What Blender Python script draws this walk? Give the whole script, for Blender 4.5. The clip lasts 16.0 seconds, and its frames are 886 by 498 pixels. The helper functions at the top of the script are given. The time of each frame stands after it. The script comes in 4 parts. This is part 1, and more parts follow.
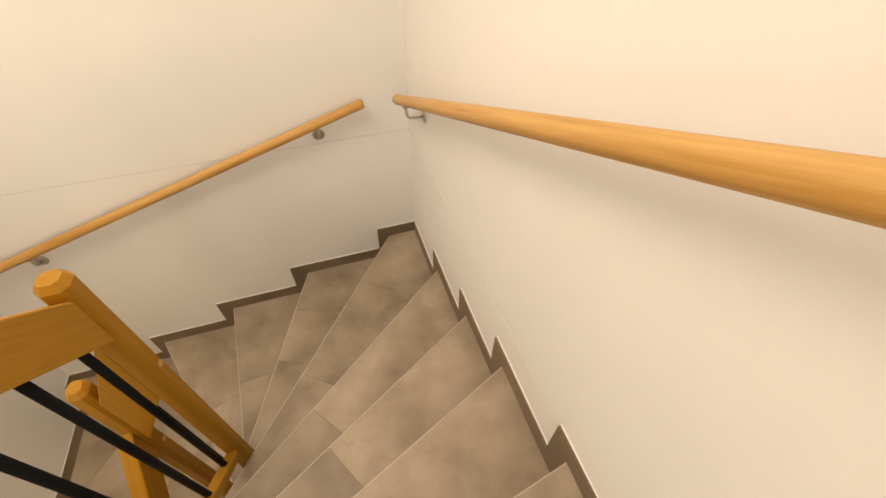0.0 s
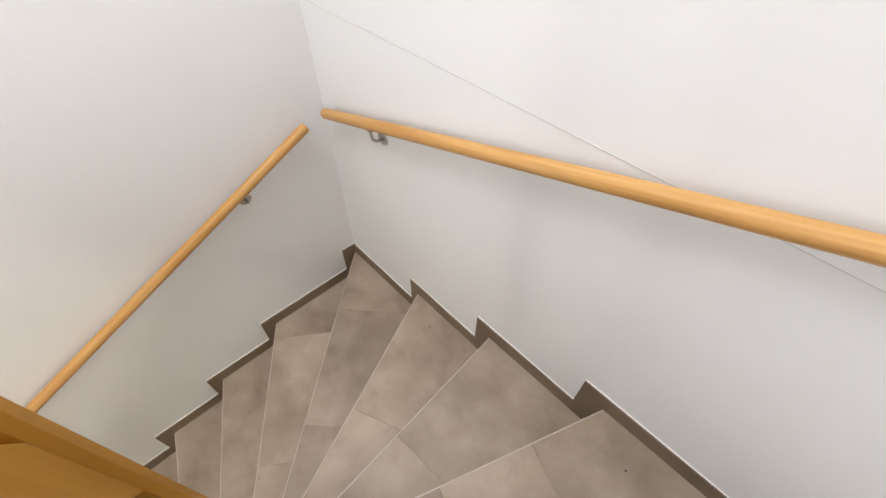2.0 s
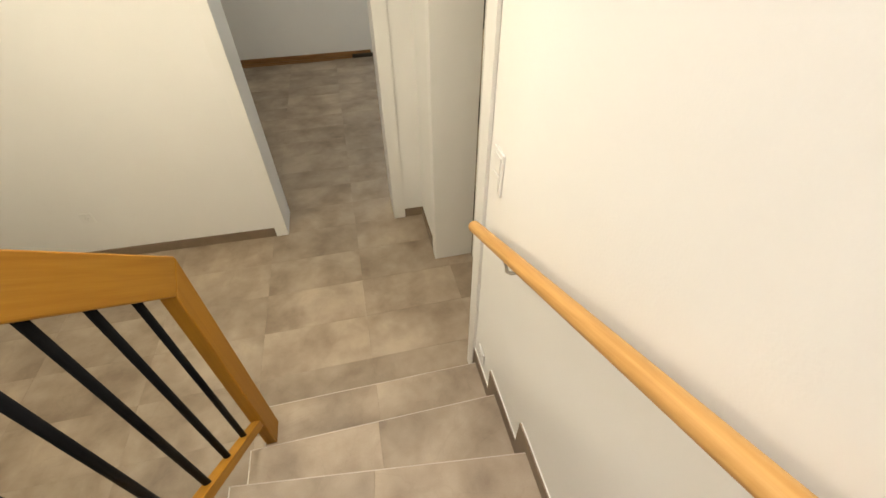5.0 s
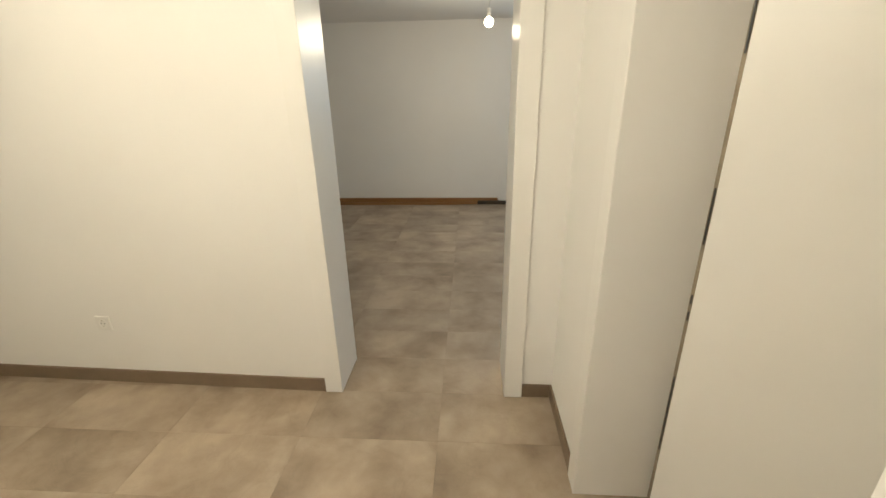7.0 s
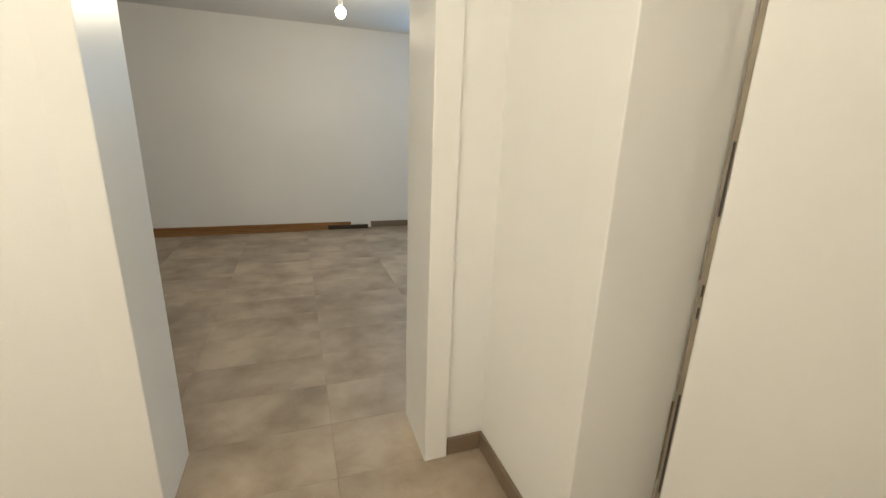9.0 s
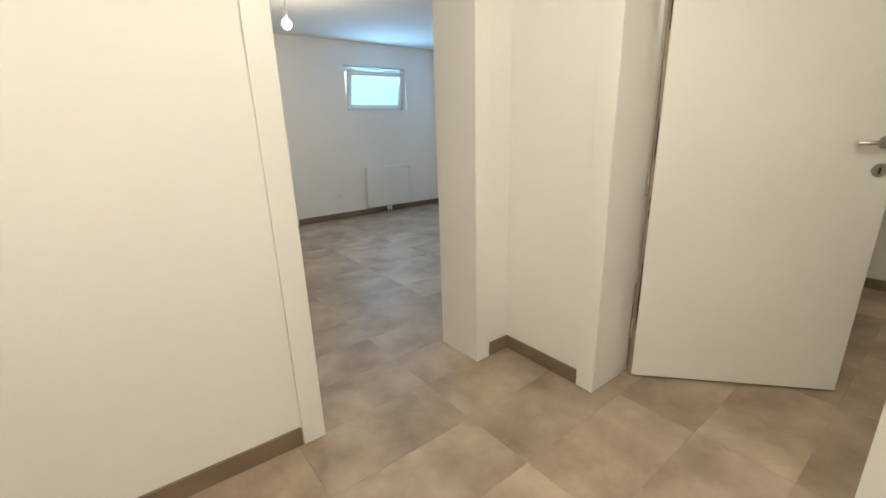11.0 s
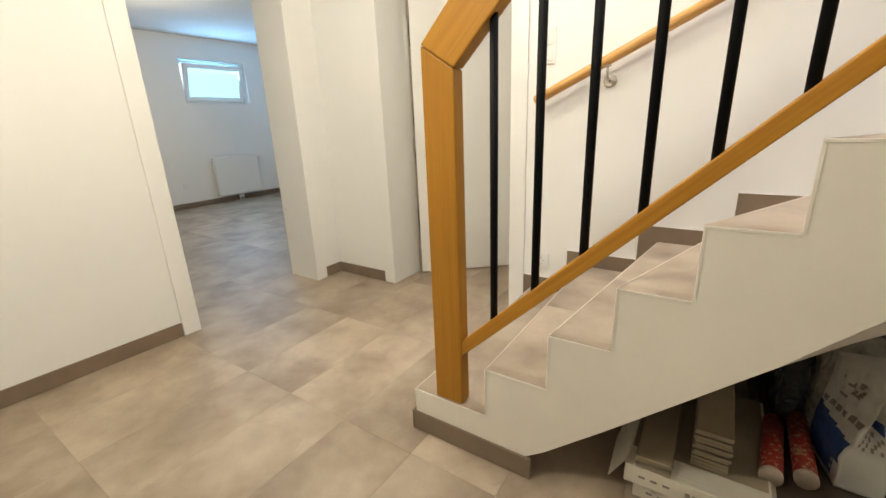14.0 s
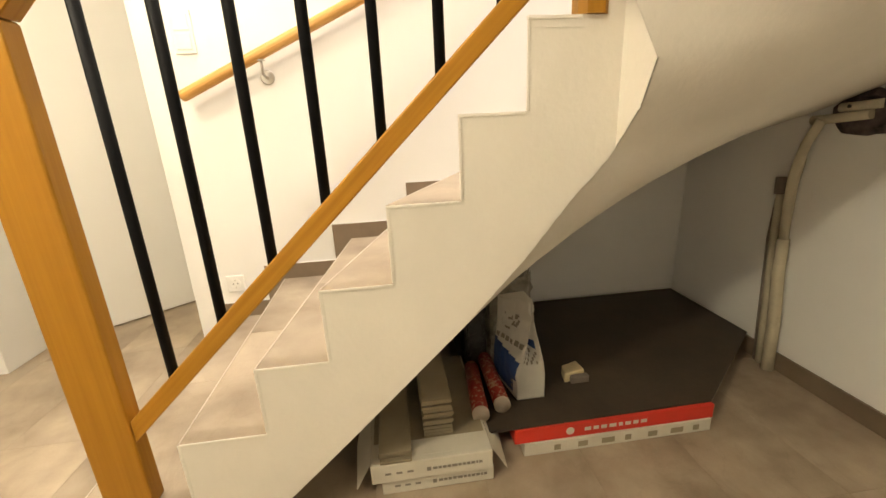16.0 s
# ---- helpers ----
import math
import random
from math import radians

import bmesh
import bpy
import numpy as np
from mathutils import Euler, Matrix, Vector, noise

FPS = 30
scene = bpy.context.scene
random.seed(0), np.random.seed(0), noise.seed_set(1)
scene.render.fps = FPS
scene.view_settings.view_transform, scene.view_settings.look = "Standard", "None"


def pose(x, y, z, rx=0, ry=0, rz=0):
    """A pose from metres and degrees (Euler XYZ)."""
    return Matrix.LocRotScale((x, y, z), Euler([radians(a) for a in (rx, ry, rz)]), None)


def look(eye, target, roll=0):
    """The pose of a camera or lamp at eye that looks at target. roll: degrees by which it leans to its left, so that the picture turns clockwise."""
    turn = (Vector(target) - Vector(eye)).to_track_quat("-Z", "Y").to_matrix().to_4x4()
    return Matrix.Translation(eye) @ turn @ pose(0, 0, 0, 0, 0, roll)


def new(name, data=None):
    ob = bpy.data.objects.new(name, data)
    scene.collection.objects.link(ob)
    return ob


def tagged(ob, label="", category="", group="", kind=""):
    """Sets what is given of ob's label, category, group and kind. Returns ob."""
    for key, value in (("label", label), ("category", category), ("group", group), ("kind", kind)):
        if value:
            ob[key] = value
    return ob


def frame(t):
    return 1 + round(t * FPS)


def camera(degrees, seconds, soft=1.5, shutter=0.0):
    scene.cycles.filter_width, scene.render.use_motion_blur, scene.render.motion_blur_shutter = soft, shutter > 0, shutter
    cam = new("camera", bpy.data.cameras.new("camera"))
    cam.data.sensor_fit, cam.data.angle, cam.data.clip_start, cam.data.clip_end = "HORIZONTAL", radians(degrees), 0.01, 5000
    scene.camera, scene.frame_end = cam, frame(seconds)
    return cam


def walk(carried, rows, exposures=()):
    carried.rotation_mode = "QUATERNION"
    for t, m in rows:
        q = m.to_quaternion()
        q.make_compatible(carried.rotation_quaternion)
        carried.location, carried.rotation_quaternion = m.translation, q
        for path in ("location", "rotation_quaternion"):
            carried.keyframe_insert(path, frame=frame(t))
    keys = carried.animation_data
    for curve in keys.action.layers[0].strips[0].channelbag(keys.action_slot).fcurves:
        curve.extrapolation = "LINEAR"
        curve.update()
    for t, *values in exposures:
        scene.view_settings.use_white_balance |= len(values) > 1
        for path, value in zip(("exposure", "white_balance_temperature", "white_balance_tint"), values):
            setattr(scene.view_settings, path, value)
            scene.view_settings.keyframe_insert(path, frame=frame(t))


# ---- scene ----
cam = camera(94.0, 16.0)
PATH = [
    (0, (-1.965, -0.51, 3.931), (-2.391, -1.797, 2.461), 0.6),
    (0.5, (-1.955, -0.842, 3.825), (-1.995, -2.164, 2.325), 0.0),
    (1, (-1.934, -1.102, 3.623), (-1.622, -2.388, 2.124), -0.2),
    (1.5, (-1.838, -1.39, 3.447), (-1.18, -2.549, 1.955), -0.1),
    (2, (-1.652, -1.639, 3.292), (-0.706, -2.553, 1.786), 0.9),
    (2.5, (-1.417, -1.831, 3.126), (-0.224, -2.366, 1.613), 1.1),
    (3, (-1.166, -1.917, 2.912), (0.128, -1.962, 1.388), 1.0),
    (3.5, (-0.884, -1.866, 2.698), (0.332, -1.386, 1.184), -0.3),
    (4, (-0.683, -1.711, 2.512), (0.306, -0.795, 1.034), 0.3),
    (4.5, (-0.523, -1.497, 2.349), (0.126, -0.279, 0.901), 0.0),
    (5, (-0.456, -1.239, 2.24), (-0.137, 0.186, 0.873), -0.7),
    (7.5, (-0.433, -0.032, 1.412), (-0.563, 1.865, 0.793), -0.9),
    (8, (-0.421, 0.171, 1.341), (-0.377, 2.075, 0.73), -0.6),
    (8.5, (-0.5, 0.272, 1.272), (-0.135, 2.154, 0.7), 1.2),
    (11, (-1.621, 0.058, 1.261), (-0.454, 1.58, 0.697), -1.7),
    (11.5, (-1.82, -0.208, 1.27), (-0.635, 1.295, 0.689), -1.9),
    (12, (-1.9, -0.409, 1.232), (-0.72, 1.102, 0.661), -1.5),
    (12.5, (-2.026, -0.568, 1.213), (-0.828, 0.927, 0.637), -1.7),
    (13, (-2.155, -0.717, 1.202), (-0.886, 0.715, 0.62), -1.8),
    (13.5, (-2.173, -0.83, 1.171), (-0.768, 0.466, 0.584), -2.1),
    (14, (-2.163, -0.895, 1.137), (-0.582, 0.177, 0.544), -2.2),
    (14.5, (-2.132, -0.925, 1.121), (-0.387, -0.149, 0.526), -2.3),
    (15, (-2.129, -0.93, 1.063), (-0.268, -0.506, 0.467), -2.4),
    (15.5, (-2.104, -0.96, 1.024), (-0.191, -0.861, 0.448), -2.5),
    (16, (-2.015, -0.892, 1.066), (-0.117, -1.123, 0.48), -2.7),
]
walk(cam, [(t, look(e, g, r)) for t, e, g, r in PATH],
     exposures=[(0.0, -0.92, 8800, 13), (0.5, -0.84, 6450, 11), (1.0, -0.55, 6050, 10), (1.5, -0.48, 5900, 10), (2.0, -0.45, 6000, 10), (2.5, -0.42, 6000, 10), (3.0, -0.33, 5950, 9), (3.5, -0.20, 5950, 9), (4.5, -0.02, 6300, 8),
                (5.0, 0.0, 6600, 8), (7.5, 0.2, 6500, 8), (8.5, 0.25, 6350, 8), (11.0, 0.2, 6250, 9), (12.5, 0.2, 6150, 9), (14.0, 0.33, 6150, 9), (15.0, 0.56, 6550, 9), (16.0, 0.8, 7000, 9)])

# ---- world and lights ----
world = bpy.data.worlds.new("sky")
scene.world = world
world.use_nodes = True
wn = world.node_tree.nodes
sky = wn.new("ShaderNodeTexSky")
sky.sky_type = 'NISHITA'
sky.sun_disc = False
sky.sun_elevation, sky.sun_rotation = radians(40), radians(30)
wn["Background"].inputs[1].default_value = 0.12
world.node_tree.links.new(sky.outputs[0], wn["Background"].inputs[0])


def lamp(name, kind, energy, color, m, size=0.1, size_y=None):
    d = bpy.data.lights.new(name, kind)
    d.energy, d.color = energy, color
    if kind == "AREA":
        d.size = size
        if size_y:
            d.shape, d.size_y = "RECTANGLE", size_y
    else:
        d.shadow_soft_size = size
    ob = new(name, d)
    ob.matrix_world = m
    return ob


# Two unseen hall bulbs; their number and places are set to even the light.
HALL_LAMPS = ((-2.30, 0.10, 2.27, 34), (-1.0, 0.25, 2.27, 22))
for hx, hy, hz, watts in HALL_LAMPS:
    lamp("assumed_hall_light", "POINT", watts, (1.0, 0.905, 0.71), pose(hx, hy, hz - 0.09), 0.08)
lamp("bulb_light", "POINT", 30, (1.0, 0.86, 0.64), pose(-0.28, 3.84, 2.04), 0.04)
STAIR_LAMP = (-0.95, -1.25)
lamp("stair_lamp_light", "AREA", 72, (1.0, 0.958, 0.942), pose(*STAIR_LAMP, 5.22), 1.3)
# Fill light for the upper stairs; the opening behind it is assumed.
lamp("upper_daylight_fill", "AREA", 48, (0.93, 0.96, 1.0), pose(-1.2, 2.42, 4.0, -90, 0, 0), 1.4, 1.5)
lamp("cellar_window_light", "AREA", 25, (0.30, 0.62, 1.0), pose(1.64, 5.82, 1.83, -90, 0, 0), 0.86, 0.46)

lamp("side_room_bulb_light", "POINT", 8, (1.0, 0.85, 0.62), pose(1.7, 0.1, 2.06), 0.04)

# ---- materials ----


def material(name, color, rough=0.6, metal=0.0, var=0.12, scale=4.0, fine=60.0, bump=0.02, rand=0.0, dark=None, swirl=0.1, long=(1, 1, 1), span=(0.32, 0.68)):
    m = bpy.data.materials.new(name)
    m.use_nodes = True
    nt = m.node_tree
    n, l = nt.nodes, nt.links
    b = n["Principled BSDF"]
    tc = n.new("ShaderNodeTexCoord")
    big = n.new("ShaderNodeTexNoise")
    big.inputs["Scale"].default_value, big.inputs["Detail"].default_value = scale, 7
    big.inputs["Roughness"].default_value, big.inputs["Distortion"].default_value = 0.55, swirl
    small = n.new("ShaderNodeTexNoise")
    small.inputs["Scale"].default_value, small.inputs["Detail"].default_value = fine, 4
    for k in (big, small):
        l.new(tc.outputs["Object"], k.inputs["Vector"])
    ramp = n.new("ShaderNodeMapRange")
    ramp.inputs[1].default_value, ramp.inputs[2].default_value = span
    l.new(big.outputs["Fac"], ramp.inputs[0])
    mix = n.new("ShaderNodeMix")
    mix.data_type = "RGBA"
    lo = dark or tuple(c * (1 - var) for c in color)
    hi = tuple(min(1, c * (1 + var * 0.6)) for c in color)
    mix.inputs["A"].default_value, mix.inputs["B"].default_value = (*lo, 1), (*hi, 1)
    l.new(ramp.outputs[0], mix.inputs["Factor"])
    hsv = n.new("ShaderNodeHueSaturation")
    l.new(mix.outputs["Result"], hsv.inputs["Color"])
    val = n.new("ShaderNodeMath")
    val.operation = "MULTIPLY_ADD"
    l.new(small.outputs["Fac"], val.inputs[0])
    val.inputs[1].default_value, val.inputs[2].default_value = var * 0.5, 1 - var * 0.25
    last = val.outputs[0]
    if rand:
        oi = n.new("ShaderNodeObjectInfo")
        ma = n.new("ShaderNodeMath")
        ma.operation = "MULTIPLY_ADD"
        l.new(oi.outputs["Random"], ma.inputs[0])
        ma.inputs[1].default_value, ma.inputs[2].default_value = rand, 1 - rand / 2
        mu = n.new("ShaderNodeMath")
        mu.operation = "MULTIPLY"
        l.new(last, mu.inputs[0])
        l.new(ma.outputs[0], mu.inputs[1])
        last = mu.outputs[0]
        ad = n.new("ShaderNodeVectorMath")
        ad.operation = "ADD"
        sc = n.new("ShaderNodeMath")
        sc.operation = "MULTIPLY"
        sc.inputs[1].default_value = 37.0
        l.new(oi.outputs["Random"], sc.inputs[0])
        l.new(tc.outputs["Object"], ad.inputs[0])
        l.new(sc.outputs[0], ad.inputs[1])
        l.new(ad.outputs[0], big.inputs["Vector"])
    if long != (1, 1, 1):
        mp = n.new("ShaderNodeMapping")
        mp.inputs["Scale"].default_value = long
        l.new(big.inputs["Vector"].links[0].from_socket, mp.inputs["Vector"])
        l.new(mp.outputs[0], big.inputs["Vector"])
    l.new(last, hsv.inputs["Value"])
    l.new(hsv.outputs[0], b.inputs["Base Color"])
    b.inputs["Roughness"].default_value, b.inputs["Metallic"].default_value = rough, metal
    rr = n.new("ShaderNodeMapRange")
    rr.inputs[3].default_value, rr.inputs[4].default_value = max(0.05, rough - 0.08), min(1, rough + 0.08)
    l.new(big.outputs["Fac"], rr.inputs[0])
    l.new(rr.outputs[0], b.inputs["Roughness"])
    if bump:
        bp = n.new("ShaderNodeBump")
        bp.inputs["Strength"].default_value, bp.inputs["Distance"].default_value = bump * 10 if bump < 0.1 else 1, 0.002
        l.new(small.outputs["Fac"], bp.inputs["Height"])
        l.new(bp.outputs[0], b.inputs["Normal"])
    return m


def wood(name, color, dark, axis=1, rough=0.42, tilt=0.0):
    """Oiled wood with grain along one axis of the world; tilt: degrees by which the grain climbs from that axis."""
    m = bpy.data.materials.new(name)
    m.use_nodes = True
    nt = m.node_tree
    n, l = nt.nodes, nt.links
    b = n["Principled BSDF"]
    tc = n.new("ShaderNodeTexCoord")
    turn = n.new("ShaderNodeMapping")
    turn.inputs["Rotation"].default_value = (radians(-tilt), 0, 0) if axis == 1 else (0, radians(tilt), 0)
    l.new(tc.outputs["Object"], turn.inputs["Vector"])

    def stretched(cross, along, detail, distort):
        mp = n.new("ShaderNodeMapping")
        sc = [cross, cross, cross]
        sc[axis] = along
        mp.inputs["Scale"].default_value = sc
        l.new(turn.outputs[0], mp.inputs["Vector"])
        g = n.new("ShaderNodeTexNoise")
        g.inputs["Scale"].default_value, g.inputs["Detail"].default_value, g.inputs["Distortion"].default_value = 1.0, detail, distort
        l.new(mp.outputs[0], g.inputs["Vector"])
        return g
    fibre, broad, pore = stretched(110, 3.0, 6, 0.2), stretched(28, 1.3, 3, 1.2), stretched(420, 14, 2, 0.0)
    mix = n.new("ShaderNodeMix")
    mix.inputs["Factor"].default_value = 0.5
    l.new(fibre.outputs["Fac"], mix.inputs["A"])
    l.new(broad.outputs["Fac"], mix.inputs["B"])
    cr = n.new("ShaderNodeValToRGB")
    cr.color_ramp.elements[0].position, cr.color_ramp.elements[1].position = 0.36, 0.62
    cr.color_ramp.elements[0].color, cr.color_ramp.elements[1].color = (*dark, 1), (*color, 1)
    l.new(mix.outputs["Result"], cr.inputs[0])
    l.new(cr.outputs[0], b.inputs["Base Color"])
    b.inputs["Roughness"].default_value = rough
    b.inputs["Specular IOR Level"].default_value = 0.3
    bp = n.new("ShaderNodeBump")
    bp.inputs["Strength"].default_value, bp.inputs["Distance"].default_value = 0.25, 0.0008
    l.new(pore.outputs["Fac"], bp.inputs["Height"])
    l.new(bp.outputs[0], b.inputs["Normal"])
    return m


def tile(name, dark, mid, light):
    """Stone-look porcelain: soft clouds, finer mottling, a few thin veins; each tile cut from another spot."""
    m = bpy.data.materials.new(name)
    m.use_nodes = True
    nt = m.node_tree
    n, l = nt.nodes, nt.links
    b = n["Principled BSDF"]
    tc, oi = n.new("ShaderNodeTexCoord"), n.new("ShaderNodeObjectInfo")
    off = n.new("ShaderNodeVectorMath")
    off.operation = "MULTIPLY_ADD"
    off.inputs[1].default_value = (31.0, 47.0, 23.0)
    l.new(oi.outputs["Random"], off.inputs[0])
    l.new(tc.outputs["Object"], off.inputs[2])

    def cloud(scale, detail, rough, swirl):
        g = n.new("ShaderNodeTexNoise")
        g.inputs["Scale"].default_value, g.inputs["Detail"].default_value = scale, detail
        g.inputs["Roughness"].default_value, g.inputs["Distortion"].default_value = rough, swirl
        l.new(off.outputs[0], g.inputs["Vector"])
        return g

    def maths(op, a, k1, k2=0.0):
        q = n.new("ShaderNodeMath")
        q.operation = op
        l.new(a, q.inputs[0])
        if isinstance(k1, float):
            q.inputs[1].default_value = k1
        else:
            l.new(k1, q.inputs[1])
        q.inputs[2].default_value = k2
        return q.outputs[0]
    wide, mid_c, grain, vein = cloud(3.0, 3, 0.5, 0.15), cloud(9.0, 7, 0.6, 0.3), cloud(160, 3, 0.6, 0.0), cloud(2.0, 5, 0.55, 1.2)
    mix = n.new("ShaderNodeMix")
    mix.inputs["Factor"].default_value = 0.30
    l.new(wide.outputs["Fac"], mix.inputs["A"])
    l.new(mid_c.outputs["Fac"], mix.inputs["B"])
    cr = n.new("ShaderNodeValToRGB")
    e = cr.color_ramp.elements
    e[0].position, e[0].color = 0.34, (*dark, 1)
    e[1].position, e[1].color = 0.66, (*light, 1)
    k = e.new(0.49)
    k.color = (*mid, 1)
    l.new(mix.outputs["Result"], cr.inputs[0])
    away = maths("ABSOLUTE", maths("SUBTRACT", vein.outputs["Fac"], 0.5), 0.0)
    line = n.new("ShaderNodeMapRange")
    line.inputs[1].default_value, line.inputs[2].default_value = 0.0, 0.012
    line.inputs[3].default_value, line.inputs[4].default_value = 0.94, 1.0
    l.new(away, line.inputs[0])
    tone = maths("MULTIPLY_ADD", oi.outputs["Random"], 0.19, 0.905)
    tone = maths("MULTIPLY", tone, line.outputs[0])
    tone = maths("MULTIPLY", tone, maths("MULTIPLY_ADD", grain.outputs["Fac"], 0.14, 0.93))
    hsv = n.new("ShaderNodeHueSaturation")
    l.new(cr.outputs[0], hsv.inputs["Color"])
    l.new(tone, hsv.inputs["Value"])
    l.new(hsv.outputs[0], b.inputs["Base Color"])
    l.new(maths("MULTIPLY_ADD", mid_c.outputs["Fac"], 0.2, 0.40), b.inputs["Roughness"])
    bp = n.new("ShaderNodeBump")
    bp.inputs["Strength"].default_value, bp.inputs["Distance"].default_value = 0.10, 0.001
    l.new(grain.outputs["Fac"], bp.inputs["Height"])
    l.new(bp.outputs[0], b.inputs["Normal"])
    return m


def glow(name, color, strength):
    m = bpy.data.materials.new(name)
    m.use_nodes = True
    b = m.node_tree.nodes["Principled BSDF"]
    b.inputs["Emission Color"].default_value, b.inputs["Emission Strength"].default_value = (*color, 1), strength
    b.inputs["Base Color"].default_value = (*color, 1)
    return m


PAINT = material("wall_paint", (0.85, 0.84, 0.815), 0.85, 0, 0.025, 1.2, 140, 0.02)
CEIL = material("ceiling_paint", (0.78, 0.77, 0.75), 0.9, 0, 0.03, 1.0, 120, 0.02)
PLASTER = material("stair_plaster", (0.82, 0.777, 0.698), 0.8, 0, 0.06, 2.5, 70, 0.04)
TILE = tile("stone_look_tile", (0.232, 0.176, 0.126), (0.345, 0.272, 0.199), (0.455, 0.371, 0.281))
SKIRT = material("skirting_tile", (0.215, 0.157, 0.106), 0.5, 0, 0.18, 4.0, 60, 0.01, rand=0.12)
GROUT = material("grout", (0.30, 0.235, 0.172), 0.9, 0, 0.1, 8, 90, 0.03)
EDGE = material("tile_edge_trim", (0.56, 0.47, 0.40), 0.4, 0, 0.06, 8, 90, 0.0)
OAKY = wood("oak_along_y", (0.46, 0.222, 0.023), (0.375, 0.163, 0.013), 1, 0.5, -44)
OAKU = wood("oak_along_upper", (0.46, 0.222, 0.023), (0.375, 0.163, 0.013), 1, 0.5, 44)
OAKZ = wood("oak_upright", (0.425, 0.200, 0.0195), (0.372, 0.165, 0.0135), 2, 0.5)
BEECHY = wood("beech_lower_rail", (0.66, 0.385, 0.135), (0.50, 0.25, 0.065), 1, 0.45, -25)
BEECHU = wood("beech_upper_rail", (0.66, 0.385, 0.135), (0.50, 0.25, 0.065), 1, 0.45, 25)
BEECHX = wood("beech_turn_rail", (0.66, 0.385, 0.135), (0.50, 0.25, 0.065), 0, 0.45, -17)
BLACK = material("black_steel", (0.006, 0.006, 0.007), 0.62, 0.0, 0.2, 10, 120, 0.02)
BLACK.node_tree.nodes["Principled BSDF"].inputs["Specular IOR Level"].default_value = 0.12
STEEL = material("brushed_steel", (0.55, 0.52, 0.48), 0.32, 1.0, 0.06, 20, 200, 0.02)
LACQUER = material("white_lacquer", (0.85, 0.84, 0.81), 0.34, 0, 0.02, 2.0, 90, 0.005)
PLASTIC = material("white_plastic", (0.82, 0.81, 0.78), 0.35, 0, 0.02, 6, 90, 0.0)
DARKPLASTIC = material("dark_plastic", (0.03, 0.03, 0.03), 0.5, 0, 0.1, 6, 90, 0.0)
SEAL = material("door_seal", (0.30, 0.25, 0.19), 0.7, 0, 0.2, 10, 90, 0.02)
CARDBOARD = material("white_carton", (0.66, 0.62, 0.53), 0.8, 0, 0.08, 7, 90, 0.03)
CARTONRED = material("red_carton", (0.62, 0.035, 0.02), 0.5, 0, 0.08, 7, 90, 0.02)
CERAMIC = material("plank_tile", (0.315, 0.265, 0.18), 0.55, 0, 0.15, 6, 80, 0.02)
MAT = material("dark_panel", (0.052, 0.037, 0.023), 0.75, 0, 0.3, 5, 60, 0.05)
INK = material("printed_ink", (0.26, 0.23, 0.19), 0.7, 0, 0.1, 8, 90, 0.0)
BLUEINK = material("blue_print", (0.03, 0.07, 0.22), 0.5, 0, 0.2, 12, 90, 0.0)
ORANGEINK = material("orange_print", (0.55, 0.13, 0.02), 0.5, 0, 0.2, 12, 90, 0.0)
BAGFILM = material("white_bag_film", (0.62, 0.60, 0.55), 0.42, 0, 0.1, 12, 50, 0.05)
CLOUDFILM = material("clouded_bag_film", (0.32, 0.30, 0.25), 0.35, 0, 0.4, 16, 50, 0.05, dark=(0.11, 0.10, 0.085))
GREYFILM = material("grey_bag_film", (0.035, 0.035, 0.04), 0.4, 0, 0.3, 12, 50, 0.05)
TUBERED = material("red_cartridge", (0.46, 0.28, 0.19), 0.4, 0, 0.1, 70, 90, 0.0, dark=(0.34, 0.03, 0.022), span=(0.52, 0.62))
TUBECAP = material("pale_cartridge_end", (0.68, 0.57, 0.45), 0.55, 0, 0.08, 20, 90, 0.0)
BLOCKM = material("pale_offcut", (0.60, 0.50, 0.30), 0.8, 0, 0.15, 20, 90, 0.05)
PIPEM = material("pipe_sleeve", (0.55, 0.49, 0.36), 0.6, 0, 0.12, 14, 90, 0.04)
PIPED = material("dark_conduit", (0.20, 0.16, 0.13), 0.6, 0, 0.25, 14, 90, 0.04)
BROKEN = material("broken_masonry", (0.13, 0.10, 0.095), 0.95, 0, 0.6, 26, 60, 0.09)
BOARDS = wood("loose_wood_strips", (0.36, 0.19, 0.075), (0.20, 0.09, 0.03), 0)
# Frosted pane that emits by itself, in place of daylight behind it.
FROST = glow("self_lit_frosted_glass", (0.50, 0.84, 0.95), 0.8)
BULBG = glow("lit_bulb_glass", (1.0, 0.86, 0.62), 22.0)
LAMPG = glow("lit_lamp_diffuser", (1.0, 0.88, 0.7), 3.0)

# ---- mesh helpers ----


def mesh_ob(name, bm, mat, parent=None, label=""):
    me = bpy.data.meshes.new(name)
    bmesh.ops.recalc_face_normals(bm, faces=bm.faces)
    bm.to_mesh(me)
    bm.free()
    me.materials.append(mat)
    ob = new(name, me)
    if parent:
        ob.parent = parent
    if label:
        ob["label"] = label
    return ob


def part(name, bm, mat, parent, label=""):
    return mesh_ob(name, bm, mat, parent, label)


def empty(name, label, category, group=""):
    ob = new(name)
    ob.empty_display_size = 0.1
    return tagged(ob, label, category, group)


